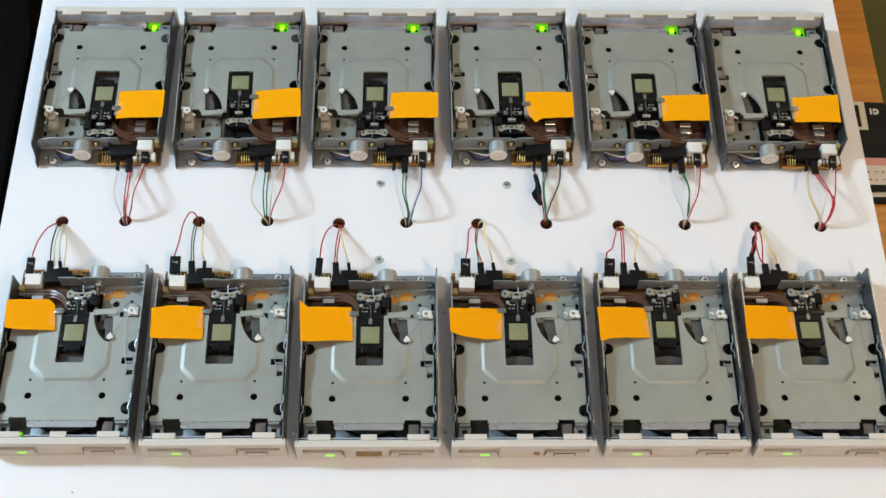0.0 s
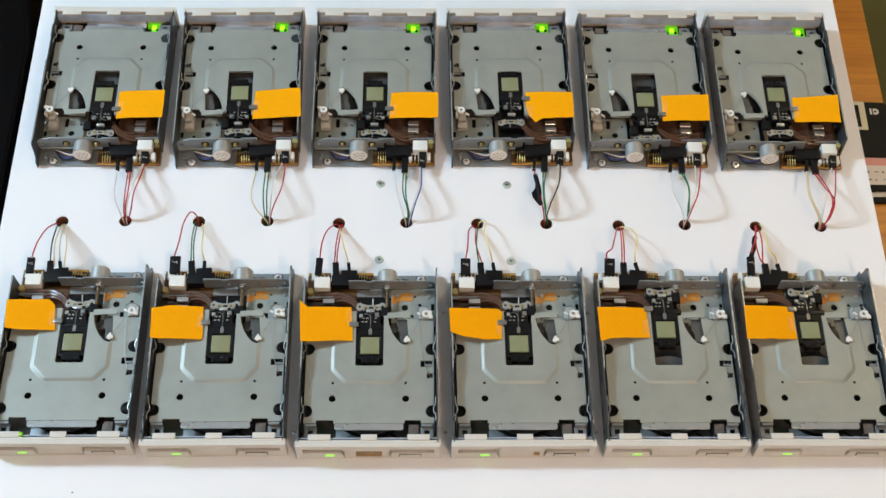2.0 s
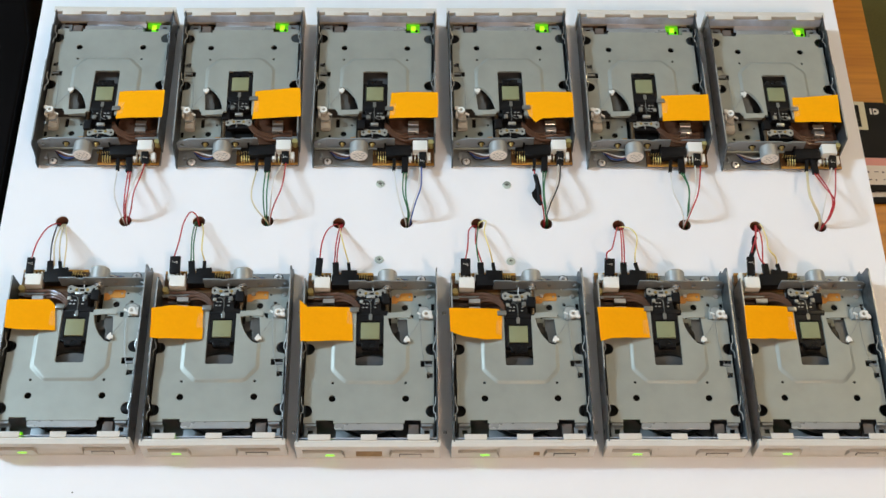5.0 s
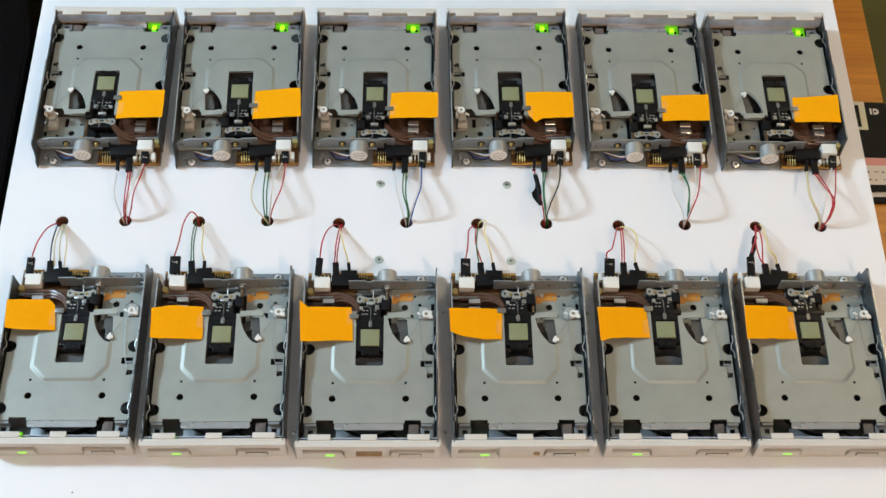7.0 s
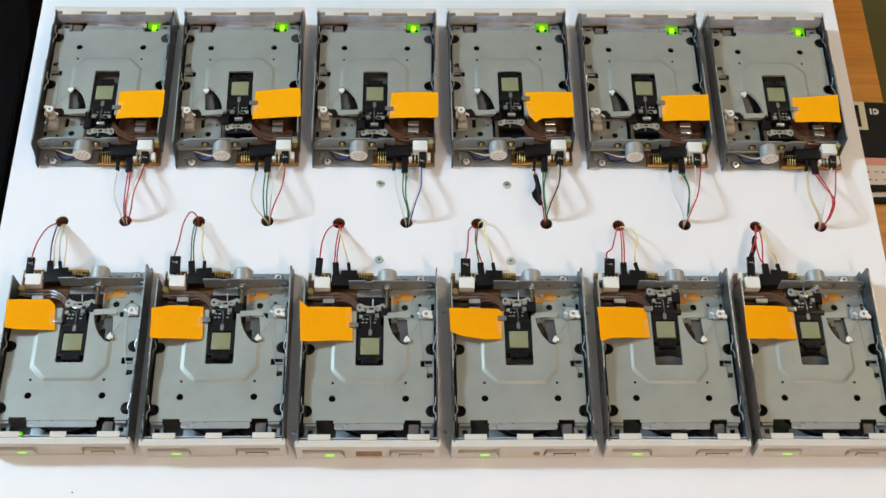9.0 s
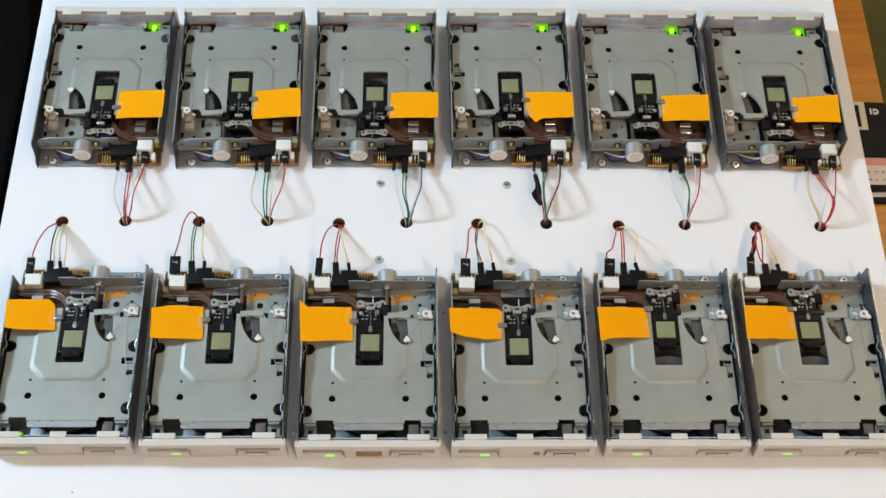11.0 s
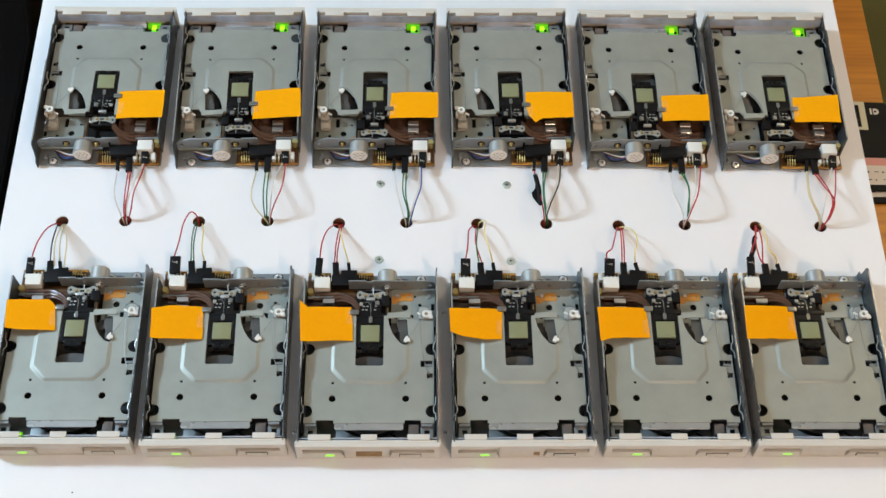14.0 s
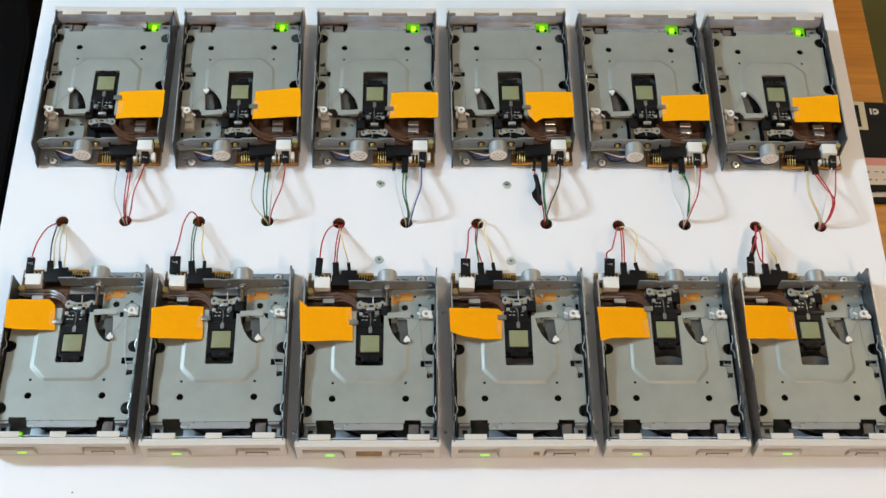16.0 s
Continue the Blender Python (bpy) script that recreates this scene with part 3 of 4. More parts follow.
    rod(bm, (38.6, 68.6, 17.4), (35.4, 70.4, 17.0), 0.9, 8)
    part("damper_arm", bm, WHITEP, roller)
    bm = B()
    tube(bm, [(35.3, 70.2, 17.2), (36.2, 74.0, 16.8), (39.6, 76.4, 16.4), (43.6, 75.4, 16.4), (46.0, 72.0, 17.0)], 0.32, 6, 6)
    part("loop_spring", bm, SPRINGM, roller)
    bm = B()
    tube(bm, [(38.4, 69.5, 19.5), (38.0, 60, 19), (38.6, 45, 18.6), (40.6, 30, 18.3), (43.5, 20, 17.6), (45, 18, 15.5)], 0.24, 6, 6)
    part("tray_spring", bm, SPRINGM, d)
    bm = B()
    tube(bm, [(38.8, 65.2, 18.8), (33, 55, 18.8), (27.2, 47.2, 18.6)], 0.17, 5, 4)
    part("lever_spring", bm, SPRINGM, d)
    bm = sheet([(25.2, 45.6), (27.2, 44.2), (28.6, 45.4), (30.2, 45.0), (30.0, 47.6), (28.6, 48.2), (28.2, 50.0), (26.8, 49.2), (25.8, 47.6)], [], 18.0, 19.8, 0.35)
    lever = part("shutter_lever", bm, WHITEP, d, "white nylon shutter lever tip")
    arm = [(11.6, 65.0), (20, 65.8), (28.0, 65.8), (29.8, 65.2), (30.6, 70.6), (29.0, 71.2), (24, 70.6), (13.2, 70.0)]
    part("lever_arm", sheet(arm, [], 17.3, 18.1, 0.2), TRAYM, lever)
    part("arm_web", box(B(), 14, 28, 68.2, 68.8, 13.0, 17.4), TRAYM, lever)
    part("lever_blade", sheet([(22.6, 47.2), (29.4, 45.2), (29.0, 66), (20.6, 66), (20.8, 56.5), (22.4, 55.2)], [], 13.2, 14.0, 0.1), BLADEM, lever)
    part("lever_step", sheet([(16.2, 58), (20.0, 57.4), (20.0, 66), (15.4, 66)], [], 7.4, 8.2, 0.1), BLADEM, lever)

    # head carriage; origin at the pad's centre
    fr = [(-9.9, -10.8), (-6.4, -11.2), (-6.2, -14.6), (6.6, -14.6), (6.8, -11.2), (9.9, -10.8), (9.9, 17), (7.6, 18), (7.6, 26), (-8.0, 26), (-8.0, 18), (-9.9, 17)]
    car = part("head_carriage", sheet(fr, [rounded(-7.5, 7.5, -8.3, 8.0, 0.4)], 12.0, 17.2, 0.4), CARM, d, "black plastic sliding read head carriage")
    part("pad_bed", box(B(), -7.6, 7.6, -8.4, 8.1, 12.5, 16.2), BLACK, car)
    part("head_pad", box(B(), -7.0, 7.0, -6.9, 6.7, 16.2, 17.9, 0.25), PADM, car, "pale grey-green square head pad")
    part("front_cover", sheet(rounded(-6.0, 6.4, -14.0, -8.6, 1.0), [circle(0, -11.6, 1.0, 12)], 17.2, 17.7, 0.2), CARM, car)
    part("cross_bar", box(B(), -10.5, 13.4, 13.2, 16.8, 14.5, 17.8, 0.5), CARM, car)
    pin = [(-1.1, 8.8), (1.3, 8.8), (1.5, 12.6), (0.8, 14.0), (-0.5, 14.0), (-1.3, 12.6)]
    part("pressure_pin", sheet(pin, [], 17.4, 18.2, 0.2), SPRINGM, car, "grey arrow-shaped spring tip")
    bm = B()
    rod(bm, (0.2, 13.6, 17.9), (0.2, 28.6, 17.2), 0.3, 8)
    part("pressure_rod", bm, BLADEM, car)
    part("lead_nut", box(B(), 8.0, 14.2, 24.5, 33.5, 8.2, 15.0, 0.8), BLACK, car)
    part("side_clip", box(B(), -15.6, -8.8, 14.6, 18.4, 19.0, 20.6, 0.5), SPRINGM, car, "grey metal clip")
    part("rear_block", box(B(), -10.8, 10.6, 18.4, 40.0, 5.6, 10.4, 0.8), BLACK, car)
    part("bracket_post", box(box(B(), -9.6, -4.0, 30.5, 37.5, 9.5, 11.4, 0.5), 4.4, 9.8, 30.5, 37.5, 9.5, 11.4, 0.5), CARM, car)
    part("sensor_block", box(B(), -8.4, -5.8, 23.2, 25.8, 16.8, 18.4, 0.3), STAMPM, car, "small pale block")
    for k in range(6):
        x = (-6.6, -3.9, 2.6)[k % 3] + (0.6 if k > 2 else 0)
        part("solder_pad", box(B(), x, x + 1.7, 19.4 + 3.0 * (k // 3), 20.2 + 3.0 * (k // 3), 17.1, 17.5, 0.1), STEEL, car)
    bm = B()
    tube(bm, [(-4.6, 26.4, 17.6), (-2.2, 25.8, 18.0), (-0.6, 24.4, 18.0), (0.2, 21.6, 17.8), (0.3, 18.0, 17.8)], 0.3, 6, 5)
    part("bent_wire", bm, SPRINGM, car)
    part("spring_clamp", box(B(), -3.4, 3.2, 28.4, 30.8, 14.0, 16.6, 0.7), STEEL, car, "bright rolled spring clamp")
    part("clamp_foot", box(B(), 3.4, 6.6, 23.0, 26.6, 17.6, 19.6, 0.4), SPRINGM, car)
    hb = [(-11.0, 35.2), (-10.6, 33.0), (-8.4, 31.6), (-6.4, 32.6), (-5.0, 31.6), (-4.4, 32.8), (4.6, 32.8), (5.2, 31.6), (6.6, 32.6), (8.8, 31.6), (10.8, 33.0), (11.4, 35.2), (11.0, 37.6), (8.6, 39.0), (6.4, 37.6), (3.0, 36.6), (-2.6, 36.6), (-6.0, 37.6), (-8.2, 39.0), (-10.6, 37.6)]
    hbk = part("spring_bracket", sheet(hb, [circle(-8.6, 35.4, 1.0, 10), circle(9.0, 35.4, 1.0, 10), rounded(-1.4, 2.0, 33.6, 35.2, 0.3)], 11.4, 12.3, 0.2), STAMPM, car, "pale stamped steel spring bracket")
    for x0, x1 in ((-8.6, -5.2), (5.4, 8.8)):
        part("bracket_rib", box(B(), x0, x1, 33.2, 33.8, 12.2, 12.9, 0.2), STEEL, hbk)
    for x in (-4.0, 4.4):
        bm = B()
        rod(bm, (x, 34.6, 12.3), (x, 34.6, 13.0), 1.3, 12, 0.9)
        part("screw", bm, BRASS, hbk)
    bm = B()
    rod(bm, (1.6, 36.0, 12.4), (1.6, 41.5, 14.4), 0.42, 8)
    part("guide_pin", bm, STEEL, car)
    return d, car


drive, carriage = floppy_drive()
LOWER = [(-280.9, -243.3, 0.2), (-170.4, -244.3, 0.4), (-59.4, -245.5, 0.13), (52.5, -245.1, 0.3), (164.0, -244.7, -0.02), (273.9, -244.4, -0.1)]
UPPER = [(-285.2, 78.2, 180.03), (-173.7, 78.5, 181.0), (-60.0, 79.1, 180.0), (53.1, 80.2, 180.7), (166.7, 79.1, 180.03), (278.2, 77.9, 179.96)]
POSES = [pose(x * MM, y * MM, 0, 0, 0, a) for x, y, a in LOWER + UPPER]
drive.matrix_basis = POSES[0]
DRIVES = [drive] + [copy_thing(drive, m) for m in POSES[1:]]
CARRIAGES = [next(c for c in d.children if c.name.startswith("head_carriage")) for d in DRIVES]

TAPE = mat("clear_tape", (0.85, 0.82, 0.75), 0.6, 0, 0.1, 300, 90, 0.1, 500, spec=0.1)
TAPE.node_tree.nodes["Principled BSDF"].inputs["Alpha"].default_value = 0.035

# ---- paper flags on the left walls of the drives ----
def paper_flag(outline, m, seed):
    rnd = random.Random(seed)
    pts = []
    for (x0, y0), (x1, y1) in zip(outline, outline[1:] + outline[:1]):
        n = max(1, int(math.hypot(x1 - x0, y1 - y0) / 6))
        pts += [(x0 + (x1 - x0) * k / n + rnd.uniform(-0.25, 0.25), y0 + (y1 - y0) * k / n + rnd.uniform(-0.25, 0.25)) for k in range(n)]
    bm = sheet(pts, [], 0, 0.25)
    bmesh.ops.subdivide_edges(bm, edges=[e for e in bm.edges if e.calc_length() > 0.012], cuts=2)
    bend = rnd.uniform(0.2, 0.7)
    for v in bm.verts:
        u = (-v.co.x / MM - 12) / 38
        v.co.z += (18.6 + 7.0 * u + bend * math.sin(u * 3.1)) * MM
    ob = mesh_object("paper_flag", bm, PAPER, None, "", 60)
    ob.matrix_basis = m
    inner = max(x for x, y in outline)
    yc = sum(y for x, y in outline) / len(outline) + rnd.uniform(-1, 4)
    film = sheet([(inner - 5.5, yc - 6), (inner + 0.4, yc - 6.5), (inner + 0.2, yc + 5.5), (inner - 4.6, yc + 6)], [], 0.28, 0.36)
    for v in film.verts:
        u = (-v.co.x / MM - 12) / 38
        v.co.z += (18.6 + 7.0 * u + bend * math.sin(u * 3.1)) * MM
    part("clear_tape", film, TAPE, ob, "strip of clear sticky tape")
    return tagged(ob, "orange paper strip taped across the side of a drive", "paper strip", "paper flags on the drives")


paper_flag([(-51.0, 74.3), (-20.8, 77.2), (-16.1, 72.4), (-13.8, 51.7), (-41.1, 50.2), (-49.5, 50.8)], POSES[0], 0)
paper_flag([(-52.5, 68.5), (-39.6, 71.6), (-15.0, 72.9), (-13.7, 45.5), (-45.3, 43.8), (-51.4, 44.2)], POSES[1], 1)
paper_flag([(-53.4, 76.4), (-46.9, 71.3), (-14.5, 73.9), (-12.5, 46.1), (-51.4, 42.1)], POSES[2], 2)
paper_flag([(-52.2, 69.9), (-15.5, 72.4), (-11.7, 70.3), (-12.9, 47.3), (-25.0, 45.8), (-42.0, 46.7), (-51.7, 50.1)], POSES[3], 3)
paper_flag([(-52.2, 70.5), (-14.0, 73.3), (-12.7, 48.1), (-42.6, 45.3), (-51.5, 41.7)], POSES[4], 4)
paper_flag([(-50.3, 71.6), (-11.4, 74.6), (-11.4, 47.2), (-51.2, 43.5)], POSES[5], 5)
paper_flag([(-13.0, 48.2), (-51.9, 51.5), (-52.3, 79.1), (-12.9, 75.8)], POSES[6], 6)
paper_flag([(-13.2, 47.9), (-50.9, 49.4), (-52.7, 78.9), (-11.7, 75.9)], POSES[7], 7)
paper_flag([(-13.5, 48.6), (-52.5, 53.1), (-52.4, 78.9), (-12.4, 74.5)], POSES[8], 8)
paper_flag([(-12.5, 48.2), (-50.9, 53.7), (-50.5, 79.0), (-24.9, 77.2), (-19.2, 80.4), (-14.1, 72.3), (-12.2, 63.9)], POSES[9], 9)
paper_flag([(-13.4, 50.3), (-21.6, 50.8), (-51.7, 53.6), (-50.2, 79.9), (-12.5, 75.8)], POSES[10], 10)
paper_flag([(-12.6, 49.9), (-20.7, 51.0), (-48.7, 51.6), (-47.6, 79.8), (-11.5, 74.8)], POSES[11], 11)


# ---- screws in the board ----
for x, y in ((-54.6, -48.1), (49.1, -48.6), (-54.4, -119.3), (50.0, -120.4)):
    bm = B()
    rod(bm, (x, y, -0.1), (x, y, 0.9), 3.6, 24, 3.2)
    sc = mesh_object("board_screw", bm, NUTM, None, "", 40)
    tagged(sc, "countersunk zinc screw in the white board", "screw", "screws in the board")
    # dark cross on top in place of a shaded recess
    bm = B()
    box(bm, x - 1.3, x + 1.3, y - 0.3, y + 0.3, 0.9, 0.95)
    box(bm, x - 0.3, x + 0.3, y - 1.3, y + 1.3, 0.9, 0.96)
    part("cross_recess", bm, DARK, sc)

# small fixing screws in the gaps between the drives of the front row
for k in range(5):
    gx = (LOWER[k][0] + LOWER[k + 1][0]) / 2
    for y in (-265.2, -166.8):
        bm = B()
        rod(bm, (gx, y, 0), (gx, y, 0.7), 1.5, 14, 1.3)
        rod(bm, (gx, y, 0.7), (gx, y, 1.2), 1.3, 14, 0.6)
        tagged(mesh_object("fixing_screw", bm, DOMEM, None, "", 40), "small bright screw in the board between two drives", "screw", "fixing screws between the drives")

# ---- things beside the board ----
case = thing("black_case", "glossy black flat case lying beside the board", "case")
part("shell", sheet([(-700, -420), (-362, -420), (-362, 95), (-374, 150), (-378, 240), (-700, 240)], [], TABLE_Z, 2, 2), CASEM, case)
part("top_panel", sheet(rounded(-690, -420, -400, 225, 8), [], 2, 2.6, 0.2), CASEM, case)


def diskette(m):
    d = thing("diskette", "black floppy diskette with metal shutter and paper label", "diskette", "diskettes on the table", m)
    out = [(-45, -47), (45, -47), (45, 44), (42, 47), (-45, 47)]
    part("shell", sheet(out, [rounded(-42.5, -39, -43.5, -40, 0.3)], 0, 3.3, 0.4), DISKM, d)
    part("shutter", sheet(rounded(-16, 24, 16.5, 47.3, 0.6), [rounded(7, 18.5, 19.5, 43.5, 0.5)], 0.1, 3.6, 0.1), SHUTTER, d, "bare metal sliding shutter")
    part("label", box(B(), -38, 38, -41.5, -13.5, 3.3, 3.42), LABELM, d, "paper label with handwriting")
    part("label_stripe", box(B(), -38, 38, -21.5, -13.6, 3.42, 3.5), PINK, d, "pink stripe")
    for k in range(10):
        x = -33 + k * 6.9
        part("ink_mark", box(B(), x, x + 1.6 + (k % 3), -28.5 - (k % 2) * 0.8, -27.7, 3.42, 3.5), INK, d)
        part("ink_mark", box(B(), x, x + 1.2 + (k % 4) * 0.8, -36.5 - (k % 3) * 0.5, -35.7, 3.42, 3.5), INK, d)
    part("density_mark", box(B(), 28.0, 29.8, 33.5, 40, 3.3, 3.4), LABELM, d)
    part("density_mark", sheet([(31, 33.5), (33, 33.5)] + circle(33, 36.75, 3.25, 8, -80, 80) + [(33, 40), (31, 40)], [circle(32.9, 36.75, 1.2, 10)], 3.3, 3.4), LABELM, d)
    return d


diskette(pose(0.354, 0.0135, TABLE_Z * MM, 0, 0, 0.8))
diskette(pose(0.353, 0.0245, (TABLE_Z + 3.65) * MM, 0, 0, -1.2))

GLASS = mat("lamp_glass", (0.8, 0.75, 0.65), 0.4, 0, 0.02, emit=(1.0, 0.75, 0.45, 3.0))
for x, y, z in ((0.50, -1.46, 1.56), (1.45, 0.9, 1.84)):
    lamp = thing("ceiling_lamp", "round white glass ceiling lamp on a stem, lit", "lamp", "ceiling lamps")
    bm = B()
    bmesh.ops.create_uvsphere(bm, u_segments=24, v_segments=12, radius=0.11, matrix=Matrix.Translation((x, y, z)))
    part("shade", bm, GLASS, lamp)
    part("stem", rod(B(), (x * 1000, y * 1000, z * 1000 + 100), (x * 1000, y * 1000, 1945), 8, 12), CEILP, lamp)
    part("ceiling_rose", box(B(), x * 1000 - 40, x * 1000 + 40, y * 1000 - 40, y * 1000 + 40, 1940, 1950, 2), CEILP, lamp)

# brown residue of an old sticker on the sloping thumb recess of two bezels
for k, (x0, x1, z0, z1) in ((2, (-9, 10, 3.0, 11.8)), (3, (8, 12.5, 3.6, 7.4))):
    bz = next(c for c in DRIVES[k].children if c.name.startswith("bezel"))
    y0, y1 = (-39.3 + (z - 2.5) * 0.2495 for z in (z0, z1))
    part("sticker_residue", sheet([(y0 - 0.05, z0), (y1 - 0.05, z1), (y1 - 0.22, z1), (y0 - 0.22, z0)], [], x0, x1, 0, UPRIGHT_YZ), STAIN, bz, "brown sticker residue")


# ---- jumper wires: from the holes in the board to plugs on the drives ----
def jumper(tip, base, width, wires, stub=None, sleeve=None, flap=None):
    """Wires that come out of a hole and end in a black plug that lies from tip to base."""
    names = sorted({c for c, _ in wires})
    j = thing("jumper_wire", " and ".join(names) + " insulated wires from a board hole to a plug", "wire", "jumper wires")
    d = (Vector(base) - Vector(tip))
    m = Matrix.Translation(Vector(tip) * MM) @ d.to_track_quat("Y", "Z").to_matrix().to_4x4()
    n = d.length
    plug = part("plug_housing", box(B(), -width / 2, width / 2, 0, n, -1.4, 1.4, 0.25, m), BLACK, j, "black plastic plug housing")
    if stub:
        e = (Vector(tip) - Vector(stub))
        ms = Matrix.Translation(Vector(stub) * MM) @ e.to_track_quat("Y", "Z").to_matrix().to_4x4()
        part("plug_stub", box(B(), -1.3, 1.3, 0, e.length + 0.5, -1.2, 1.2, 0.2, ms), BLACK, plug)
    if width > 5.6 and not stub:
        bm = B()
        for x0, y0, w in ((-1.7, 4.5, 0.7), (-0.2, 5.0, 0.6), (1.2, 4.7, 0.6), (-1.8, 5.9, 0.5)):
            box(bm, x0, x0 + w, y0, y0 + 0.8, 1.4, 1.45, 0, m)
        part("plug_print", bm, LABELM, plug)
    for c, pts in wires:
        part("wire", tube(B(), pts, 0.56, 7, 6), WIRES[c], j)
    if sleeve:
        a, b = Vector(sleeve[0]), Vector(sleeve[1])
        q = (a + b) / 2 + Vector((0.8, 0, 0.6))
        part("tape_sleeve", tube(B(), [a, a * 0.75 + b * 0.25, q, b], 1.9, 9, 5), BLACK, j, "black tape wound round the wire")
    if flap:
        part("tape_flap", sheet(flap, [], 11.2, 12.6, 0.3), BLACK, j, "loose flap of black tape")
    return j


jumper((-323.4, -126.2, 13.0), (-323.1, -139.7, 13.0), 5.8, [('red', [(-310.9, -86.2, -14.0), (-310.9, -86.2, -1.5), (-313.9, -100.1, 15.5), (-316.1, -117.5, 26.1), (-318.7, -126.6, 24.5), (-323.3, -126.7, 13.0)])])
jumper((-309.4, -126.9, 9.0), (-308.4, -140.4, 9.0), 4.9, [('black', [(-311.7, -87.3, -14.0), (-311.7, -87.3, -1.5), (-306.8, -117.4, 21.6), (-309.8, -126.9, 9.0)])])
jumper((-300.9, -133.4, 9.0), (-299.9, -140.4, 9.0), 12.0, [('cream', [(-308.1, -87.2, -14.0), (-308.1, -87.2, -1.5), (-304.9, -117.1, 21.0), (-306.3, -130.4, 9.0)]), ('cream', [(-306.8, -87.2, -14.0), (-306.8, -87.2, -1.5), (-300.8, -117.3, 21.4), (-302.3, -127.4, 9.0)]), ('cream', [(-305.9, -87.2, -14.0), (-305.9, -87.2, -1.5), (-296.1, -116.4, 20.0), (-298.6, -132.4, 9.0)])], stub=(-302.4, -126.9, 9.0))
jumper((-212.2, -124.7, 13.0), (-211.7, -139.3, 13.0), 8.0, [('red', [(-199.6, -85.7, -14.0), (-199.6, -85.7, -1.5), (-200.1, -84.3, 8.5), (-204.0, -85.1, 14.9), (-206.7, -100.2, 23.4), (-208.5, -119.3, 25.6), (-213.5, -124.7, 13.0)])])
jumper((-200.3, -126.5, 9.0), (-198.7, -140.0, 9.0), 4.9, [('green', [(-202.0, -84.1, -14.0), (-202.0, -84.1, -1.5), (-199.8, -110.5, 19.2), (-200.8, -126.5, 9.0)]), ('green', [(-200.5, -85.7, -14.0), (-200.5, -85.7, -1.5), (-197.6, -117.0, 21.8), (-198.6, -126.5, 9.0)])])
jumper((-189.9, -133.0, 9.0), (-189.3, -140.0, 9.0), 12.0, [('yellow', [(-196.9, -86.2, -14.0), (-196.9, -86.2, -1.5), (-193.0, -100.6, 11.2), (-190.9, -122.3, 22.2), (-190.2, -126.4, 9.0)])], stub=(-190.2, -126.4, 9.0))
jumper((-100.2, -125.8, 13.0), (-100.9, -140.4, 13.0), 5.3, [('red', [(-88.6, -85.7, -14.0), (-88.6, -85.7, -1.5), (-94.7, -101.7, 16.5), (-97.9, -119.2, 26.2), (-100.2, -125.8, 13.0)])])
jumper((-88.0, -127.5, 9.0), (-87.2, -139.6, 9.0), 4.9, [('red', [(-85.9, -86.2, -14.0), (-85.9, -86.2, -1.5), (-87.3, -116.2, 21.3), (-88.9, -127.5, 9.0)]), ('red', [(-84.5, -86.2, -14.0), (-84.5, -86.2, -1.5), (-85.8, -121.9, 22.2), (-87.1, -127.5, 9.0)])])
jumper((-77.2, -134.6, 9.0), (-77.1, -140.6, 9.0), 12.4, [('yellow', [(-87.2, -87.3, -14.0), (-87.2, -87.3, -1.5), (-82.1, -115.9, 20.8), (-77.9, -127.5, 9.0)])], stub=(-77.9, -127.5, 9.0))
jumper((13.5, -125.8, 13.0), (13.3, -140.0, 13.0), 7.6, [('red', [(22.9, -86.8, -14.0), (22.9, -86.8, -1.5), (16.7, -99.1, 13.0), (14.9, -121.3, 26.2), (13.5, -126.4, 13.0)])])
jumper((25.2, -127.1, 9.0), (25.8, -140.2, 9.0), 4.9, [('red', [(23.3, -87.8, -14.0), (23.3, -87.8, -1.5), (21.4, -115.2, 20.2), (26.5, -127.1, 9.0)]), ('green', [(24.7, -87.8, -14.0), (24.7, -87.8, -1.5), (21.8, -118.6, 21.8), (24.3, -127.1, 9.0)])])
jumper((35.9, -134.2, 9.0), (35.7, -140.2, 9.0), 12.9, [('yellow', [(25.7, -84.1, -14.0), (25.7, -84.1, -1.5), (30.6, -88.2, 8.2), (28.4, -103.5, 17.8), (31.8, -121.1, 21.8), (35.0, -127.1, 9.0)])], stub=(35.0, -127.1, 9.0))
jumper((126.5, -125.4, 13.0), (125.5, -139.5, 13.0), 8.0, [('red', [(137.2, -87.3, -14.0), (137.2, -87.3, -1.5), (130.0, -112.6, 21.0), (126.7, -123.4, 26.2), (122.7, -126.6, 25.0), (124.3, -125.9, 13.0)])])
jumper((137.7, -126.7, 9.0), (137.5, -139.8, 9.0), 4.9, [('red', [(139.4, -87.3, -14.0), (139.4, -87.3, -1.5), (135.6, -114.9, 20.5), (136.8, -126.7, 9.0)]), ('red', [(140.8, -87.3, -14.0), (140.8, -87.3, -1.5), (137.4, -114.9, 20.5), (138.6, -126.7, 9.0)])])
jumper((148.5, -133.7, 9.0), (148.0, -139.8, 9.0), 12.9, [('yellow', [(138.9, -87.8, -14.0), (138.9, -87.8, -1.5), (144.8, -97.2, 12.6), (148.0, -109.9, 20.8), (145.6, -124.6, 19.7), (147.0, -126.6, 9.0)])], stub=(147.0, -126.6, 9.0))
jumper((237.6, -123.4, 13.0), (236.5, -139.1, 13.0), 5.8, [('red', [(249.4, -85.7, -14.0), (249.4, -85.7, -1.5), (242.8, -108.3, 14.4), (239.5, -117.2, 16.4), (237.6, -123.9, 13.0)])], sleeve=[(244.2, -103.7, 11.0), (237.9, -123.5, 14.0)])
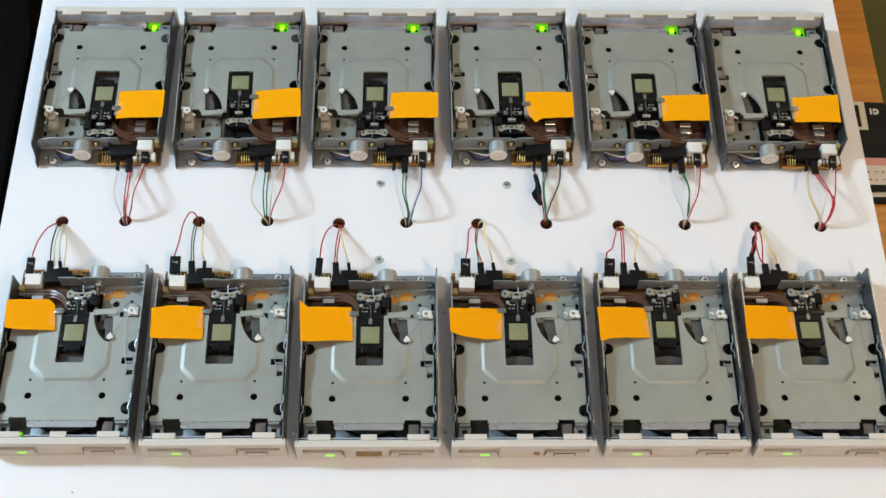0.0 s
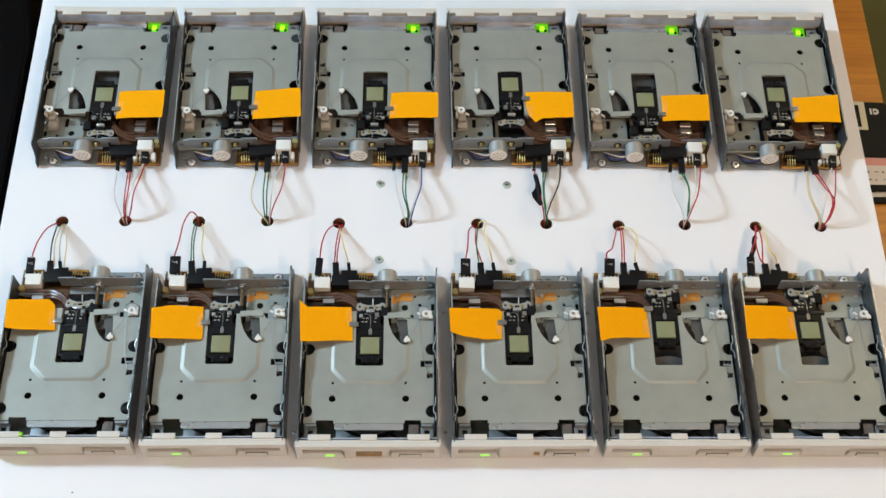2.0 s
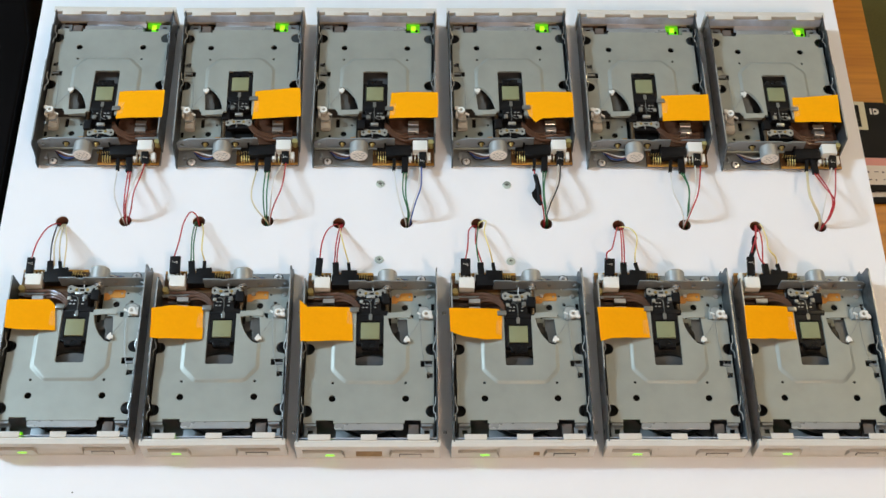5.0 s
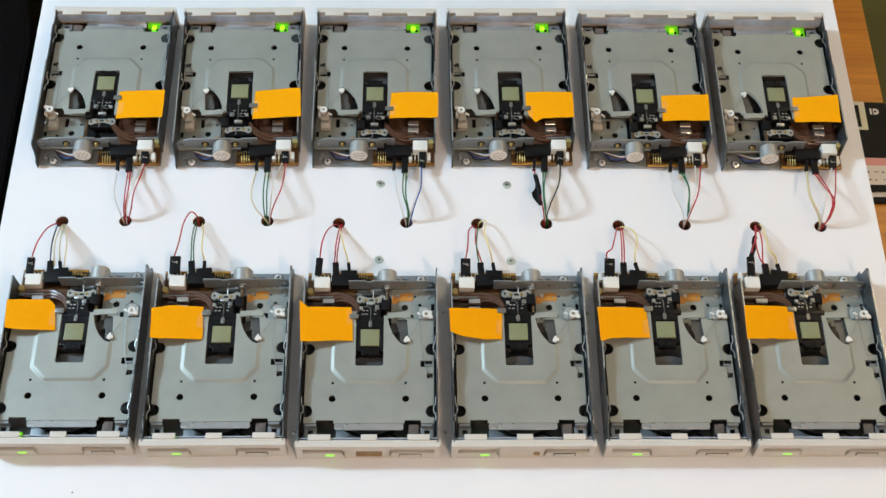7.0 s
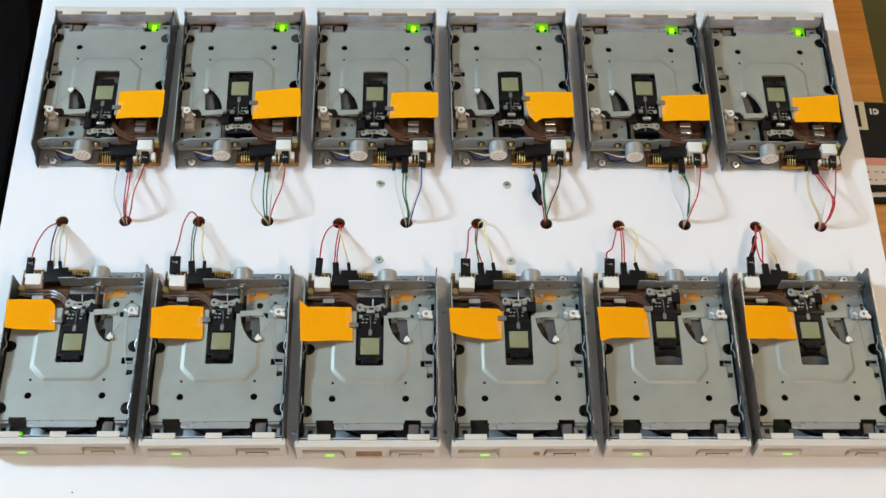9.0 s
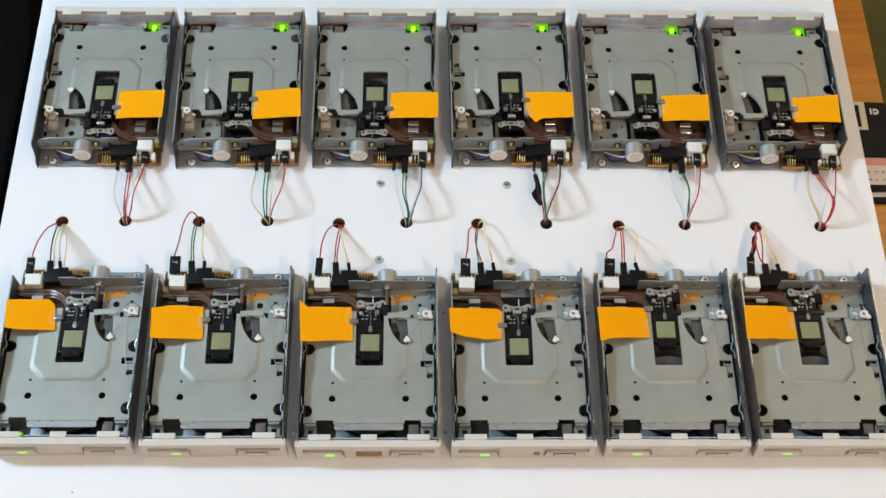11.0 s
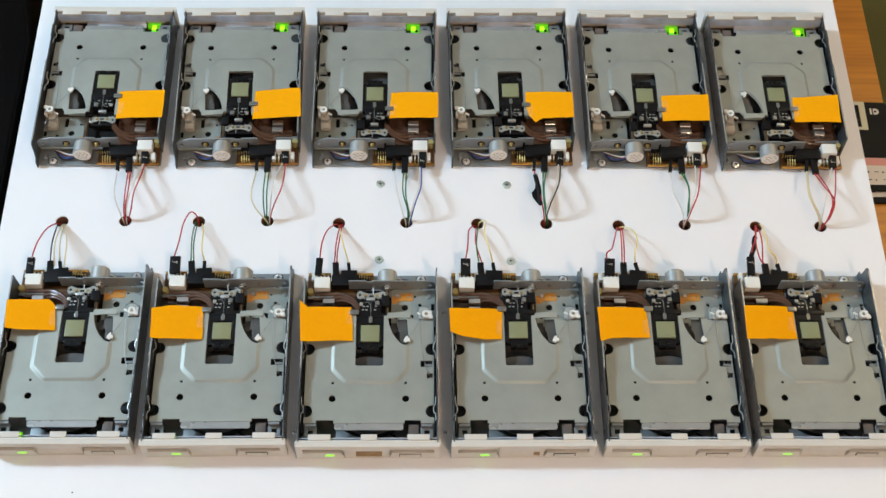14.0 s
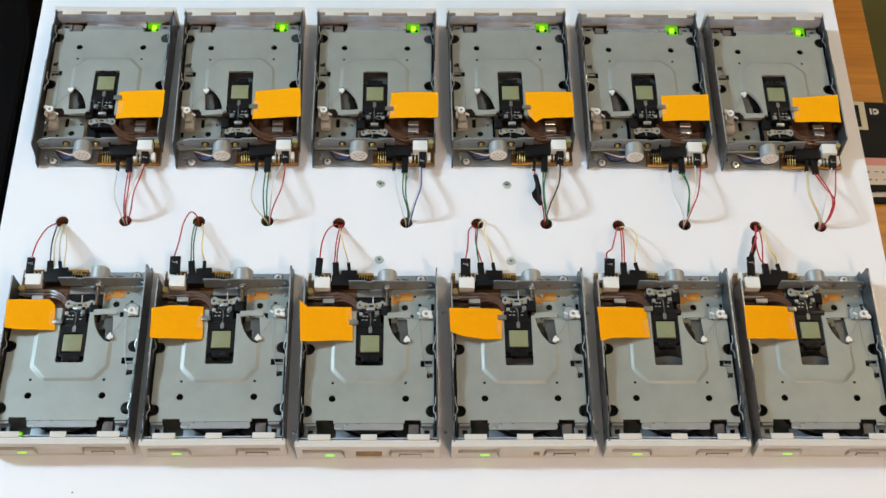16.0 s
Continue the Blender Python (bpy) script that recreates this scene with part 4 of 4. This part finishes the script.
jumper((249.3, -127.3, 9.0), (249.9, -139.4, 9.0), 4.9, [('red', [(250.9, -88.4, -14.0), (250.9, -88.4, -1.5), (247.4, -109.9, 17.3), (247.9, -127.3, 9.0)]), ('red', [(250.3, -85.7, -14.0), (250.3, -85.7, -1.5), (241.7, -114.0, 19.8), (243.0, -128.2, 19.7), (249.7, -127.3, 9.0)])])
jumper((260.1, -133.3, 9.0), (259.2, -139.4, 9.0), 13.3, [('yellow', [(253.7, -84.1, -14.0), (253.7, -84.1, -1.5), (251.4, -107.1, 17.0), (250.1, -120.5, 22.2), (255.4, -126.4, 19.4), (259.1, -127.2, 9.0)])], stub=(259.1, -127.2, 9.0))
jumper((-245.8, -35.9, 10.0), (-247.2, -22.6, 10.0), 5.7, [('red', [(-255.9, -82.8, -14.0), (-255.9, -82.8, -1.5), (-252.0, -80.0, 11.4), (-248.8, -70.8, 22.1), (-245.2, -55.6, 21.8), (-245.8, -35.9, 10.0)]), ('white', [(-257.6, -83.8, -14.0), (-257.6, -83.8, -1.5), (-254.5, -77.8, 16.3), (-249.9, -63.6, 23.4), (-247.1, -36.0, 10.0)])])
jumper((-258.4, -43.1, 9.0), (-259.4, -29.8, 9.0), 5.2, [('red', [(-258.6, -83.3, -14.0), (-258.6, -83.3, -1.5), (-257.3, -81.3, 13.4), (-255.8, -68.3, 22.2), (-258.9, -43.1, 9.0)]), ('red', [(-257.7, -83.3, -14.0), (-257.7, -83.3, -1.5), (-255.7, -80.2, 15.8), (-253.5, -68.3, 22.2), (-257.0, -43.0, 9.0)])])
jumper((-267.7, -42.0, 9.0), (-268.5, -31.0, 9.0), 2.6, [('white', [(-260.4, -82.8, -14.0), (-260.4, -82.8, -1.5), (-261.9, -80.2, 15.8), (-264.3, -71.1, 22.2), (-268.1, -42.0, 9.0)])])
jumper((-132.1, -34.7, 10.0), (-132.7, -21.9, 10.0), 5.7, [('red', [(-142.8, -82.2, -14.0), (-142.8, -82.2, -1.5), (-138.8, -78.3, 13.9), (-132.0, -65.7, 23.4), (-131.6, -34.7, 10.0)]), ('white', [(-143.2, -82.8, -14.0), (-143.2, -82.8, -1.5), (-141.0, -77.2, 16.2), (-139.1, -60.2, 23.0), (-134.4, -34.7, 10.0)])])
jumper((-146.4, -42.4, 9.0), (-146.7, -29.1, 9.0), 5.2, [('green', [(-146.4, -82.8, -14.0), (-146.4, -82.8, -1.5), (-146.4, -80.8, 13.4), (-146.6, -70.4, 22.2), (-147.8, -42.4, 9.0)]), ('green', [(-145.5, -82.8, -14.0), (-145.5, -82.8, -1.5), (-144.1, -80.7, 13.3), (-143.9, -70.4, 22.2), (-145.0, -42.4, 9.0)])])
jumper((-155.2, -41.4, 9.0), (-155.4, -30.3, 9.0), 2.6, [('cream', [(-144.4, -84.9, -14.0), (-144.4, -84.9, -1.5), (-153.4, -81.4, 18.7), (-156.0, -70.5, 22.2), (-155.2, -41.4, 9.0)])])
jumper((-20.5, -37.9, 10.0), (-20.0, -22.3, 10.0), 5.7, [('blue', [(-29.9, -83.8, -14.0), (-29.9, -83.8, -1.5), (-25.9, -77.9, 18.4), (-21.4, -65.0, 23.2), (-20.9, -37.9, 10.0)]), ('white', [(-30.9, -83.8, -14.0), (-30.9, -83.8, -1.5), (-27.3, -77.9, 18.4), (-23.2, -65.0, 23.2), (-22.3, -37.9, 10.0)])])
jumper((-34.7, -42.8, 9.0), (-34.4, -28.4, 9.0), 5.2, [('green', [(-31.8, -82.2, -14.0), (-31.8, -82.2, -1.5), (-32.2, -80.2, 13.4), (-35.8, -69.8, 22.4), (-35.7, -42.9, 9.0)]), ('green', [(-30.9, -82.2, -14.0), (-30.9, -82.2, -1.5), (-30.9, -81.2, 10.7), (-33.5, -72.3, 22.1), (-33.4, -42.8, 9.0)])])
jumper((-43.5, -40.7, 9.0), (-43.2, -29.6, 9.0), 2.6, [('white', [(-33.6, -83.8, -14.0), (-33.6, -83.8, -1.5), (-36.2, -81.9, 11.8), (-39.9, -72.3, 22.1), (-43.5, -40.7, 9.0)])])
jumper((92.5, -35.0, 10.0), (93.3, -20.5, 10.0), 5.7, [('black', [(79.3, -81.2, -14.0), (79.3, -81.2, -1.5), (82.4, -76.4, 16.8), (89.0, -61.6, 23.0), (93.0, -35.0, 10.0)]), ('white', [(78.8, -82.2, -14.0), (78.8, -82.2, -1.5), (80.6, -76.6, 17.1), (87.2, -61.6, 23.0), (91.2, -35.0, 10.0)])])
jumper((79.4, -41.1, 9.0), (80.4, -27.7, 9.0), 5.2, [('green', [(80.2, -82.2, -14.0), (80.2, -82.2, -1.5), (76.3, -73.9, 21.3), (78.4, -41.1, 9.0)]), ('green', [(81.1, -82.2, -14.0), (81.1, -82.2, -1.5), (76.9, -69.2, 22.4), (80.7, -41.1, 9.0)])])
jumper((71.1, -40.0, 9.0), (72.0, -28.9, 9.0), 2.6, [('red', [(78.3, -84.4, -14.0), (78.3, -84.4, -1.5), (77.3, -78.8, 7.7), (74.9, -68.9, 13.4), (71.1, -40.0, 9.0)])], sleeve=[(74.8, -74.5, 12.0), (71.5, -46.4, 12.0)], flap=[(71.7, -51.1), (73.7, -56.5), (75.0, -68.4), (75.2, -74.8), (72.5, -73.8), (68.7, -67.9), (68.0, -63.6), (70.9, -59.2)])
jumper((205.6, -35.5, 10.0), (206.6, -20.9, 10.0), 5.7, [('red', [(194.1, -82.2, -14.0), (194.1, -82.2, -1.5), (196.1, -79.3, 13.9), (200.5, -69.0, 23.0), (208.4, -35.4, 10.0)]), ('white', [(193.2, -82.2, -14.0), (193.2, -82.2, -1.5), (194.9, -79.8, 12.8), (198.8, -66.5, 23.4), (203.7, -35.5, 10.0)])])
jumper((192.5, -42.1, 9.0), (192.9, -28.2, 9.0), 5.2, [('green', [(195.1, -81.1, -14.0), (195.1, -81.1, -1.5), (193.3, -76.6, 18.1), (193.2, -62.8, 21.8), (192.0, -42.1, 9.0)]), ('green', [(194.5, -82.2, -14.0), (194.5, -82.2, -1.5), (192.4, -78.4, 16.8), (193.7, -65.8, 22.1), (193.9, -42.1, 9.0)])])
jumper((182.8, -41.0, 9.0), (184.4, -29.9, 9.0), 2.6, [('white', [(191.6, -84.4, -14.0), (191.6, -84.4, -1.5), (187.1, -80.3, 15.4), (180.6, -68.6, 22.2), (182.8, -41.0, 9.0)])])
jumper((317.5, -37.0, 10.0), (319.3, -22.4, 10.0), 5.7, [('red', [(304.7, -86.0, -14.0), (304.7, -86.0, -1.5), (307.3, -83.8, 13.4), (310.2, -71.2, 23.2), (319.8, -37.0, 10.0)]), ('white', [(302.8, -86.0, -14.0), (302.8, -86.0, -1.5), (302.7, -73.4, 22.4), (316.5, -37.0, 10.0)])])
jumper((303.0, -42.0, 9.0), (302.2, -28.1, 9.0), 5.2, [('red', [(304.1, -86.5, -14.0), (304.1, -86.5, -1.5), (307.5, -84.7, 12.2), (309.7, -75.3, 21.1), (303.8, -63.0, 21.3), (302.0, -42.0, 9.0)]), ('red', [(303.6, -87.1, -14.0), (303.6, -87.1, -1.5), (305.5, -86.3, 8.8), (308.0, -77.6, 20.6), (306.1, -65.0, 21.8), (304.4, -42.0, 9.0)])])
jumper((295.3, -39.8, 9.0), (297.5, -28.7, 9.0), 2.6, [('cream', [(302.0, -85.5, -14.0), (302.0, -85.5, -1.5), (297.5, -82.6, 11.5), (289.5, -70.8, 22.2), (295.3, -39.8, 9.0)]), ('cream', [(302.4, -86.0, -14.0), (302.4, -86.0, -1.5), (298.8, -82.8, 11.8), (290.5, -70.8, 22.4), (296.3, -39.8, 9.0)])])


# ---- what moves: the head carriages ----
HEADS = [
    [(0.0, 50.9), (0.5, 49.4), (1.0, 46.6), (1.5, 45.2), (2.0, 43.0), (2.5, 42.3), (3.0, 44.4), (3.5, 48.0), (4.0, 49.4), (5.2, 55.6), (6.5, 53.0), (7.0, 51.6), (7.5, 48.7), (8.0, 47.3), (8.5, 45.9), (9.0, 43.0), (9.5, 41.4), (11.5, 47.3), (12.0, 48.7), (12.5, 51.6), (13.0, 53.7), (13.5, 55.2), (14.0, 54.5), (14.5, 51.6), (15.0, 48.0), (15.5, 45.2), (16.0, 42.3)],
    [(0.0, 52.2), (0.5, 49.3), (1.0, 47.1), (1.5, 46.4), (2.0, 42.8), (2.5, 41.4), (3.0, 43.5), (3.5, 47.1), (4.0, 49.3), (5.2, 55.6), (6.5, 52.9), (7.0, 50.7), (7.5, 47.8), (8.0, 47.8), (8.5, 45.0), (9.0, 45.0), (9.2, 42.8), (9.6, 41.2), (11.5, 48.5), (12.0, 52.2), (12.5, 53.6), (13.0, 55.0), (13.5, 55.0), (14.0, 53.6), (14.5, 52.2), (15.0, 48.5), (15.5, 47.1), (16.0, 46.4)],
    [(0.0, 51.5), (0.5, 50.0), (1.0, 48.6), (1.5, 45.0), (2.0, 42.8), (2.5, 42.8), (3.0, 44.3), (3.5, 45.7), (4.0, 49.3), (5.2, 55.2), (6.5, 50.7), (7.0, 49.3), (7.5, 47.9), (8.0, 45.0), (8.5, 43.6), (9.0, 42.1), (9.7, 41.5), (11.5, 47.1), (12.0, 48.6), (12.5, 50.0), (13.0, 52.9), (13.5, 55.8), (14.0, 52.9), (14.5, 51.5), (15.0, 50.0), (15.5, 47.1), (16.0, 44.3)],
    [(0.0, 54.2), (0.5, 51.3), (1.0, 48.4), (1.5, 45.6), (2.0, 44.1), (2.5, 42.7), (3.0, 41.3), (3.5, 43.4), (4.0, 45.6), (6.0, 56.2), (6.5, 55.0), (7.0, 54.2), (7.5, 52.8), (8.0, 51.3), (8.5, 47.7), (9.0, 47.7), (10.4, 41.2), (11.5, 43.4), (12.0, 46.3), (12.5, 49.1), (13.0, 52.0), (13.5, 54.2), (14.0, 55.7), (14.5, 52.8), (15.0, 51.3), (15.5, 49.9), (16.0, 48.4)],
    55.8,
    55.3,
    [(0.0, 49.4), (0.1, 44.0), (0.2, 39.9), (0.3, 36.3), (0.4, 41.1), (0.5, 46.8), (0.6, 48.7), (0.7, 51.1), (0.8, 51.7), (0.9, 47.0), (1.0, 44.1), (1.1, 43.4), (1.2, 41.7), (1.3, 39.9), (1.4, 37.5), (1.5, 37.8), (1.6, 38.1), (1.7, 41.7), (1.8, 44.0), (1.9, 47.6), (2.0, 50.3), (2.1, 49.9), (2.2, 43.4), (2.3, 39.9), (2.4, 41.1), (2.5, 44.9), (2.6, 48.7), (2.7, 48.7), (2.8, 45.2), (2.9, 39.9), (3.0, 38.7), (3.1, 41.1), (3.2, 48.2), (3.3, 51.7), (3.4, 47.6), (3.5, 42.3), (3.6, 36.9), (3.7, 35.7), (3.8, 38.1), (3.9, 44.0), (4.0, 48.5), (4.1, 51.1), (4.2, 45.8), (4.6, 37.5), (5.0, 49.5), (5.4, 39.0), (5.9, 50.0), (6.3, 45.2), (6.4, 39.3), (6.5, 39.6), (6.6, 44.0), (6.7, 49.9), (6.8, 48.7), (6.9, 44.6), (7.0, 38.7), (7.1, 36.3), (7.2, 42.2), (7.3, 47.6), (7.4, 51.7), (7.5, 48.5), (7.6, 45.2), (7.7, 42.2), (7.8, 38.1), (7.9, 41.1), (8.0, 44.1), (8.1, 47.6), (8.2, 51.1), (8.3, 48.7), (8.4, 43.4), (8.5, 40.5), (8.6, 37.5), (8.7, 39.9), (8.8, 43.4), (8.9, 48.7), (9.0, 48.5), (9.1, 49.9), (9.2, 48.2), (9.6, 38.0), (10.0, 49.0), (10.5, 38.5), (10.9, 49.5), (11.3, 42.2), (11.4, 41.1), (11.5, 36.8), (11.6, 36.9), (11.7, 37.5), (11.8, 40.5), (11.9, 44.0), (12.0, 43.2), (12.1, 45.2), (12.2, 50.5), (12.3, 50.5), (12.4, 47.0), (12.5, 46.8), (12.6, 43.4), (12.7, 37.5), (12.8, 39.9), (12.9, 46.4), (13.0, 50.3), (13.1, 48.7), (13.2, 42.2), (13.3, 39.3), (13.4, 41.1), (13.5, 44.1), (13.6, 48.2), (13.7, 49.3), (13.8, 44.6), (13.9, 39.9), (14.0, 36.8), (14.1, 41.7), (14.2, 47.0), (14.3, 47.6), (14.4, 50.5), (14.5, 49.5), (14.6, 44.6), (14.7, 38.1), (14.8, 37.5), (14.9, 43.4), (15.0, 47.6), (15.1, 51.1), (15.2, 46.4), (15.3, 41.7), (15.4, 36.9), (15.5, 40.5), (15.6, 45.2), (15.7, 50.5), (15.8, 48.7), (15.9, 42.8), (16.0, 38.7)],
    [(0.0, 37.4), (0.1, 35.1), (0.2, 39.2), (0.3, 42.8), (0.4, 47.6), (0.5, 50.9), (0.6, 47.0), (0.7, 44.0), (0.8, 43.4), (0.9, 40.4), (1.0, 39.2), (1.1, 37.4), (1.2, 35.7), (1.3, 32.7), (1.4, 34.5), (1.5, 36.5), (1.6, 37.4), (1.7, 39.8), (1.8, 42.8), (1.9, 45.8), (2.0, 48.2), (2.1, 49.9), (2.2, 43.4), (2.3, 39.8), (2.4, 35.1), (2.5, 37.4), (2.6, 40.4), (2.7, 44.6), (2.8, 48.1), (2.9, 47.6), (3.0, 44.6), (3.1, 41.0), (3.2, 36.3), (3.3, 37.4), (3.4, 41.0), (3.5, 45.5), (3.6, 48.7), (3.7, 49.9), (3.8, 49.9), (3.9, 45.8), (4.0, 42.8), (4.1, 39.2), (4.2, 35.7), (4.6, 49.5), (5.1, 38.0), (5.5, 48.5), (5.9, 38.5), (6.3, 48.1), (6.4, 47.6), (6.5, 44.6), (6.6, 39.8), (6.7, 35.7), (6.8, 38.0), (6.9, 42.8), (7.0, 46.4), (7.1, 47.6), (7.2, 49.9), (7.3, 47.6), (7.4, 43.4), (7.5, 42.8), (7.6, 39.2), (7.7, 38.6), (7.8, 38.6), (7.9, 39.2), (8.0, 40.1), (8.1, 39.8), (8.2, 39.2), (8.3, 36.9), (8.4, 37.4), (8.5, 41.9), (8.6, 44.6), (8.7, 49.9), (8.8, 47.0), (8.9, 42.8), (9.0, 43.7), (9.1, 41.6), (9.2, 36.9), (9.6, 47.5), (10.1, 38.0), (10.5, 48.0), (10.9, 39.5), (11.3, 42.8), (11.4, 41.0), (11.5, 39.2), (11.6, 36.9), (11.7, 38.6), (11.8, 34.5), (11.9, 36.3), (12.0, 37.4), (12.1, 38.0), (12.2, 41.6), (12.3, 44.6), (12.4, 47.0), (12.5, 48.2), (12.6, 49.9), (12.7, 44.6), (12.8, 41.0), (12.9, 34.5), (13.0, 37.4), (13.1, 39.8), (13.2, 44.0), (13.3, 47.6), (13.4, 47.6), (13.5, 45.5), (13.6, 42.2), (13.7, 35.7), (13.8, 35.7), (13.9, 41.6), (14.0, 44.6), (14.1, 47.6), (14.2, 48.7), (14.3, 48.1), (14.4, 45.8), (14.5, 43.7), (14.6, 38.6), (14.7, 35.7), (14.8, 38.0), (14.9, 42.8), (15.0, 47.3), (15.1, 49.3), (15.2, 45.8), (15.3, 42.8), (15.4, 38.0), (15.5, 36.5), (15.6, 37.4), (15.7, 42.2), (15.8, 46.4), (15.9, 49.3), (16.0, 47.3)],
    49.0,
    [(0.0, 44.6), (0.1, 48.1), (0.2, 48.1), (0.3, 44.6), (0.4, 38.6), (0.5, 36.4), (0.6, 38.6), (0.7, 41.6), (0.8, 41.6), (0.9, 45.2), (1.0, 50.0), (1.1, 49.3), (1.2, 52.3), (1.3, 48.1), (1.4, 46.9), (1.5, 47.3), (1.6, 44.0), (1.7, 38.6), (1.8, 36.2), (1.9, 36.8), (2.0, 39.2), (2.1, 42.8), (2.2, 49.9), (2.3, 47.5), (2.4, 41.0), (2.5, 38.3), (2.6, 38.0), (2.7, 43.4), (2.8, 48.1), (2.9, 47.5), (3.0, 44.6), (3.1, 40.4), (3.2, 40.4), (3.3, 40.4), (3.4, 46.9), (3.5, 50.9), (3.6, 46.3), (3.7, 44.0), (3.8, 44.0), (3.9, 38.0), (4.0, 37.3), (4.1, 41.6), (4.2, 47.5), (4.6, 38.0), (5.1, 49.5), (5.5, 38.0), (5.9, 46.0), (6.3, 49.3), (6.4, 46.9), (6.5, 42.8), (6.6, 38.0), (6.7, 39.8), (6.8, 44.0), (6.9, 49.9), (7.0, 49.1), (7.1, 44.6), (7.2, 40.4), (7.3, 36.2), (7.4, 39.8), (7.5, 44.6), (7.6, 46.9), (7.7, 49.9), (7.8, 46.3), (7.9, 41.0), (8.0, 38.3), (8.1, 36.8), (8.2, 41.6), (8.3, 44.6), (8.4, 49.9), (8.5, 50.9), (8.6, 46.3), (8.7, 42.8), (8.8, 38.6), (8.9, 38.0), (9.0, 39.2), (9.1, 39.8), (9.2, 45.2), (9.6, 50.0), (10.0, 38.5), (10.5, 49.5), (10.9, 39.0), (11.3, 50.5), (11.4, 48.7), (11.5, 46.4), (11.6, 44.6), (11.7, 44.6), (11.8, 41.0), (11.9, 38.6), (12.0, 39.2), (12.1, 36.8), (12.2, 39.8), (12.3, 43.4), (12.4, 44.6), (12.5, 46.4), (12.6, 49.3), (12.7, 46.3), (12.8, 41.6), (12.9, 35.6), (13.0, 40.1), (13.1, 44.0), (13.2, 49.9), (13.3, 47.5), (13.4, 41.0), (13.5, 38.3), (13.6, 37.4), (13.7, 44.0), (13.8, 48.1), (13.9, 46.9), (14.0, 45.5), (14.1, 41.0), (14.2, 35.6), (14.3, 35.6), (14.4, 39.8), (14.5, 44.6), (14.6, 47.5), (14.7, 47.5), (14.8, 45.7), (14.9, 37.4), (15.0, 37.3), (15.1, 41.0), (15.2, 47.5), (15.3, 51.7), (15.4, 45.2), (15.5, 41.9), (15.6, 37.4), (15.7, 39.8), (15.8, 46.9), (15.9, 49.3), (16.0, 48.2)],
    [(0.0, 38.7), (0.1, 39.6), (0.2, 43.2), (0.3, 47.4), (0.4, 50.3), (0.5, 50.5), (0.6, 44.4), (0.7, 42.0), (0.8, 41.4), (0.9, 40.2), (1.0, 38.7), (1.1, 36.0), (1.2, 36.6), (1.3, 38.4), (1.4, 39.6), (1.5, 42.3), (1.6, 41.4), (1.7, 44.4), (1.8, 48.5), (1.9, 49.1), (2.0, 53.2), (2.1, 47.9), (2.2, 42.0), (2.3, 39.0), (2.4, 39.0), (2.5, 43.2), (2.6, 43.2), (2.7, 49.1), (2.8, 51.5), (2.9, 46.2), (3.0, 45.0), (3.1, 36.6), (3.2, 38.4), (3.3, 40.8), (3.4, 45.0), (3.5, 51.3), (3.6, 49.1), (3.7, 48.5), (3.8, 47.9), (3.9, 43.8), (4.0, 42.3), (4.1, 37.8), (4.2, 40.8), (4.6, 50.5), (5.0, 39.5), (5.4, 50.0), (5.9, 40.5), (6.3, 50.9), (6.4, 42.6), (6.5, 42.3), (6.6, 37.8), (6.7, 37.2), (6.8, 41.4), (6.9, 47.9), (7.0, 49.5), (7.1, 51.5), (7.2, 48.5), (7.3, 46.2), (7.4, 42.0), (7.5, 40.5), (7.6, 34.2), (7.7, 34.8), (7.8, 36.0), (7.9, 37.2), (8.0, 38.7), (8.1, 37.2), (8.2, 37.8), (8.3, 38.4), (8.4, 41.4), (8.5, 45.9), (8.6, 47.4), (8.7, 49.7), (8.8, 46.2), (8.9, 42.6), (9.0, 41.4), (9.1, 39.6), (9.2, 36.6), (9.6, 49.5), (10.1, 39.0), (10.5, 49.0), (10.9, 40.0), (11.3, 40.8), (11.4, 39.6), (11.5, 37.7), (11.6, 37.2), (11.7, 36.6), (11.8, 38.4), (11.9, 41.4), (12.0, 41.4), (12.1, 42.0), (12.2, 45.6), (12.3, 49.1), (12.4, 51.5), (12.5, 52.2), (12.6, 48.5), (12.7, 43.2), (12.8, 39.0), (12.9, 36.6), (13.0, 41.4), (13.1, 44.4), (13.2, 49.1), (13.3, 50.3), (13.4, 46.2), (13.5, 43.2), (13.6, 40.8), (13.7, 37.8), (13.8, 39.6), (13.9, 45.6), (14.0, 48.6), (14.1, 50.9), (14.2, 48.5), (14.3, 48.5), (14.4, 44.4), (14.5, 41.4), (14.6, 37.2), (14.7, 37.8), (14.8, 43.2), (14.9, 46.8), (15.0, 51.3), (15.1, 49.1), (15.2, 43.8), (15.3, 40.8), (15.4, 36.0), (15.5, 39.6), (15.6, 40.8), (15.7, 45.0), (15.8, 48.5), (15.9, 47.9), (16.0, 45.9)],
    45.8,
]


def motions():
    for c, rows in zip(CARRIAGES, HEADS):
        if isinstance(rows, float):
            rows = [(0.0, rows), (16.0, rows)]
        walk(c, [(t, pose(0, y * MM, 0)) for t, y in rows])


motions()
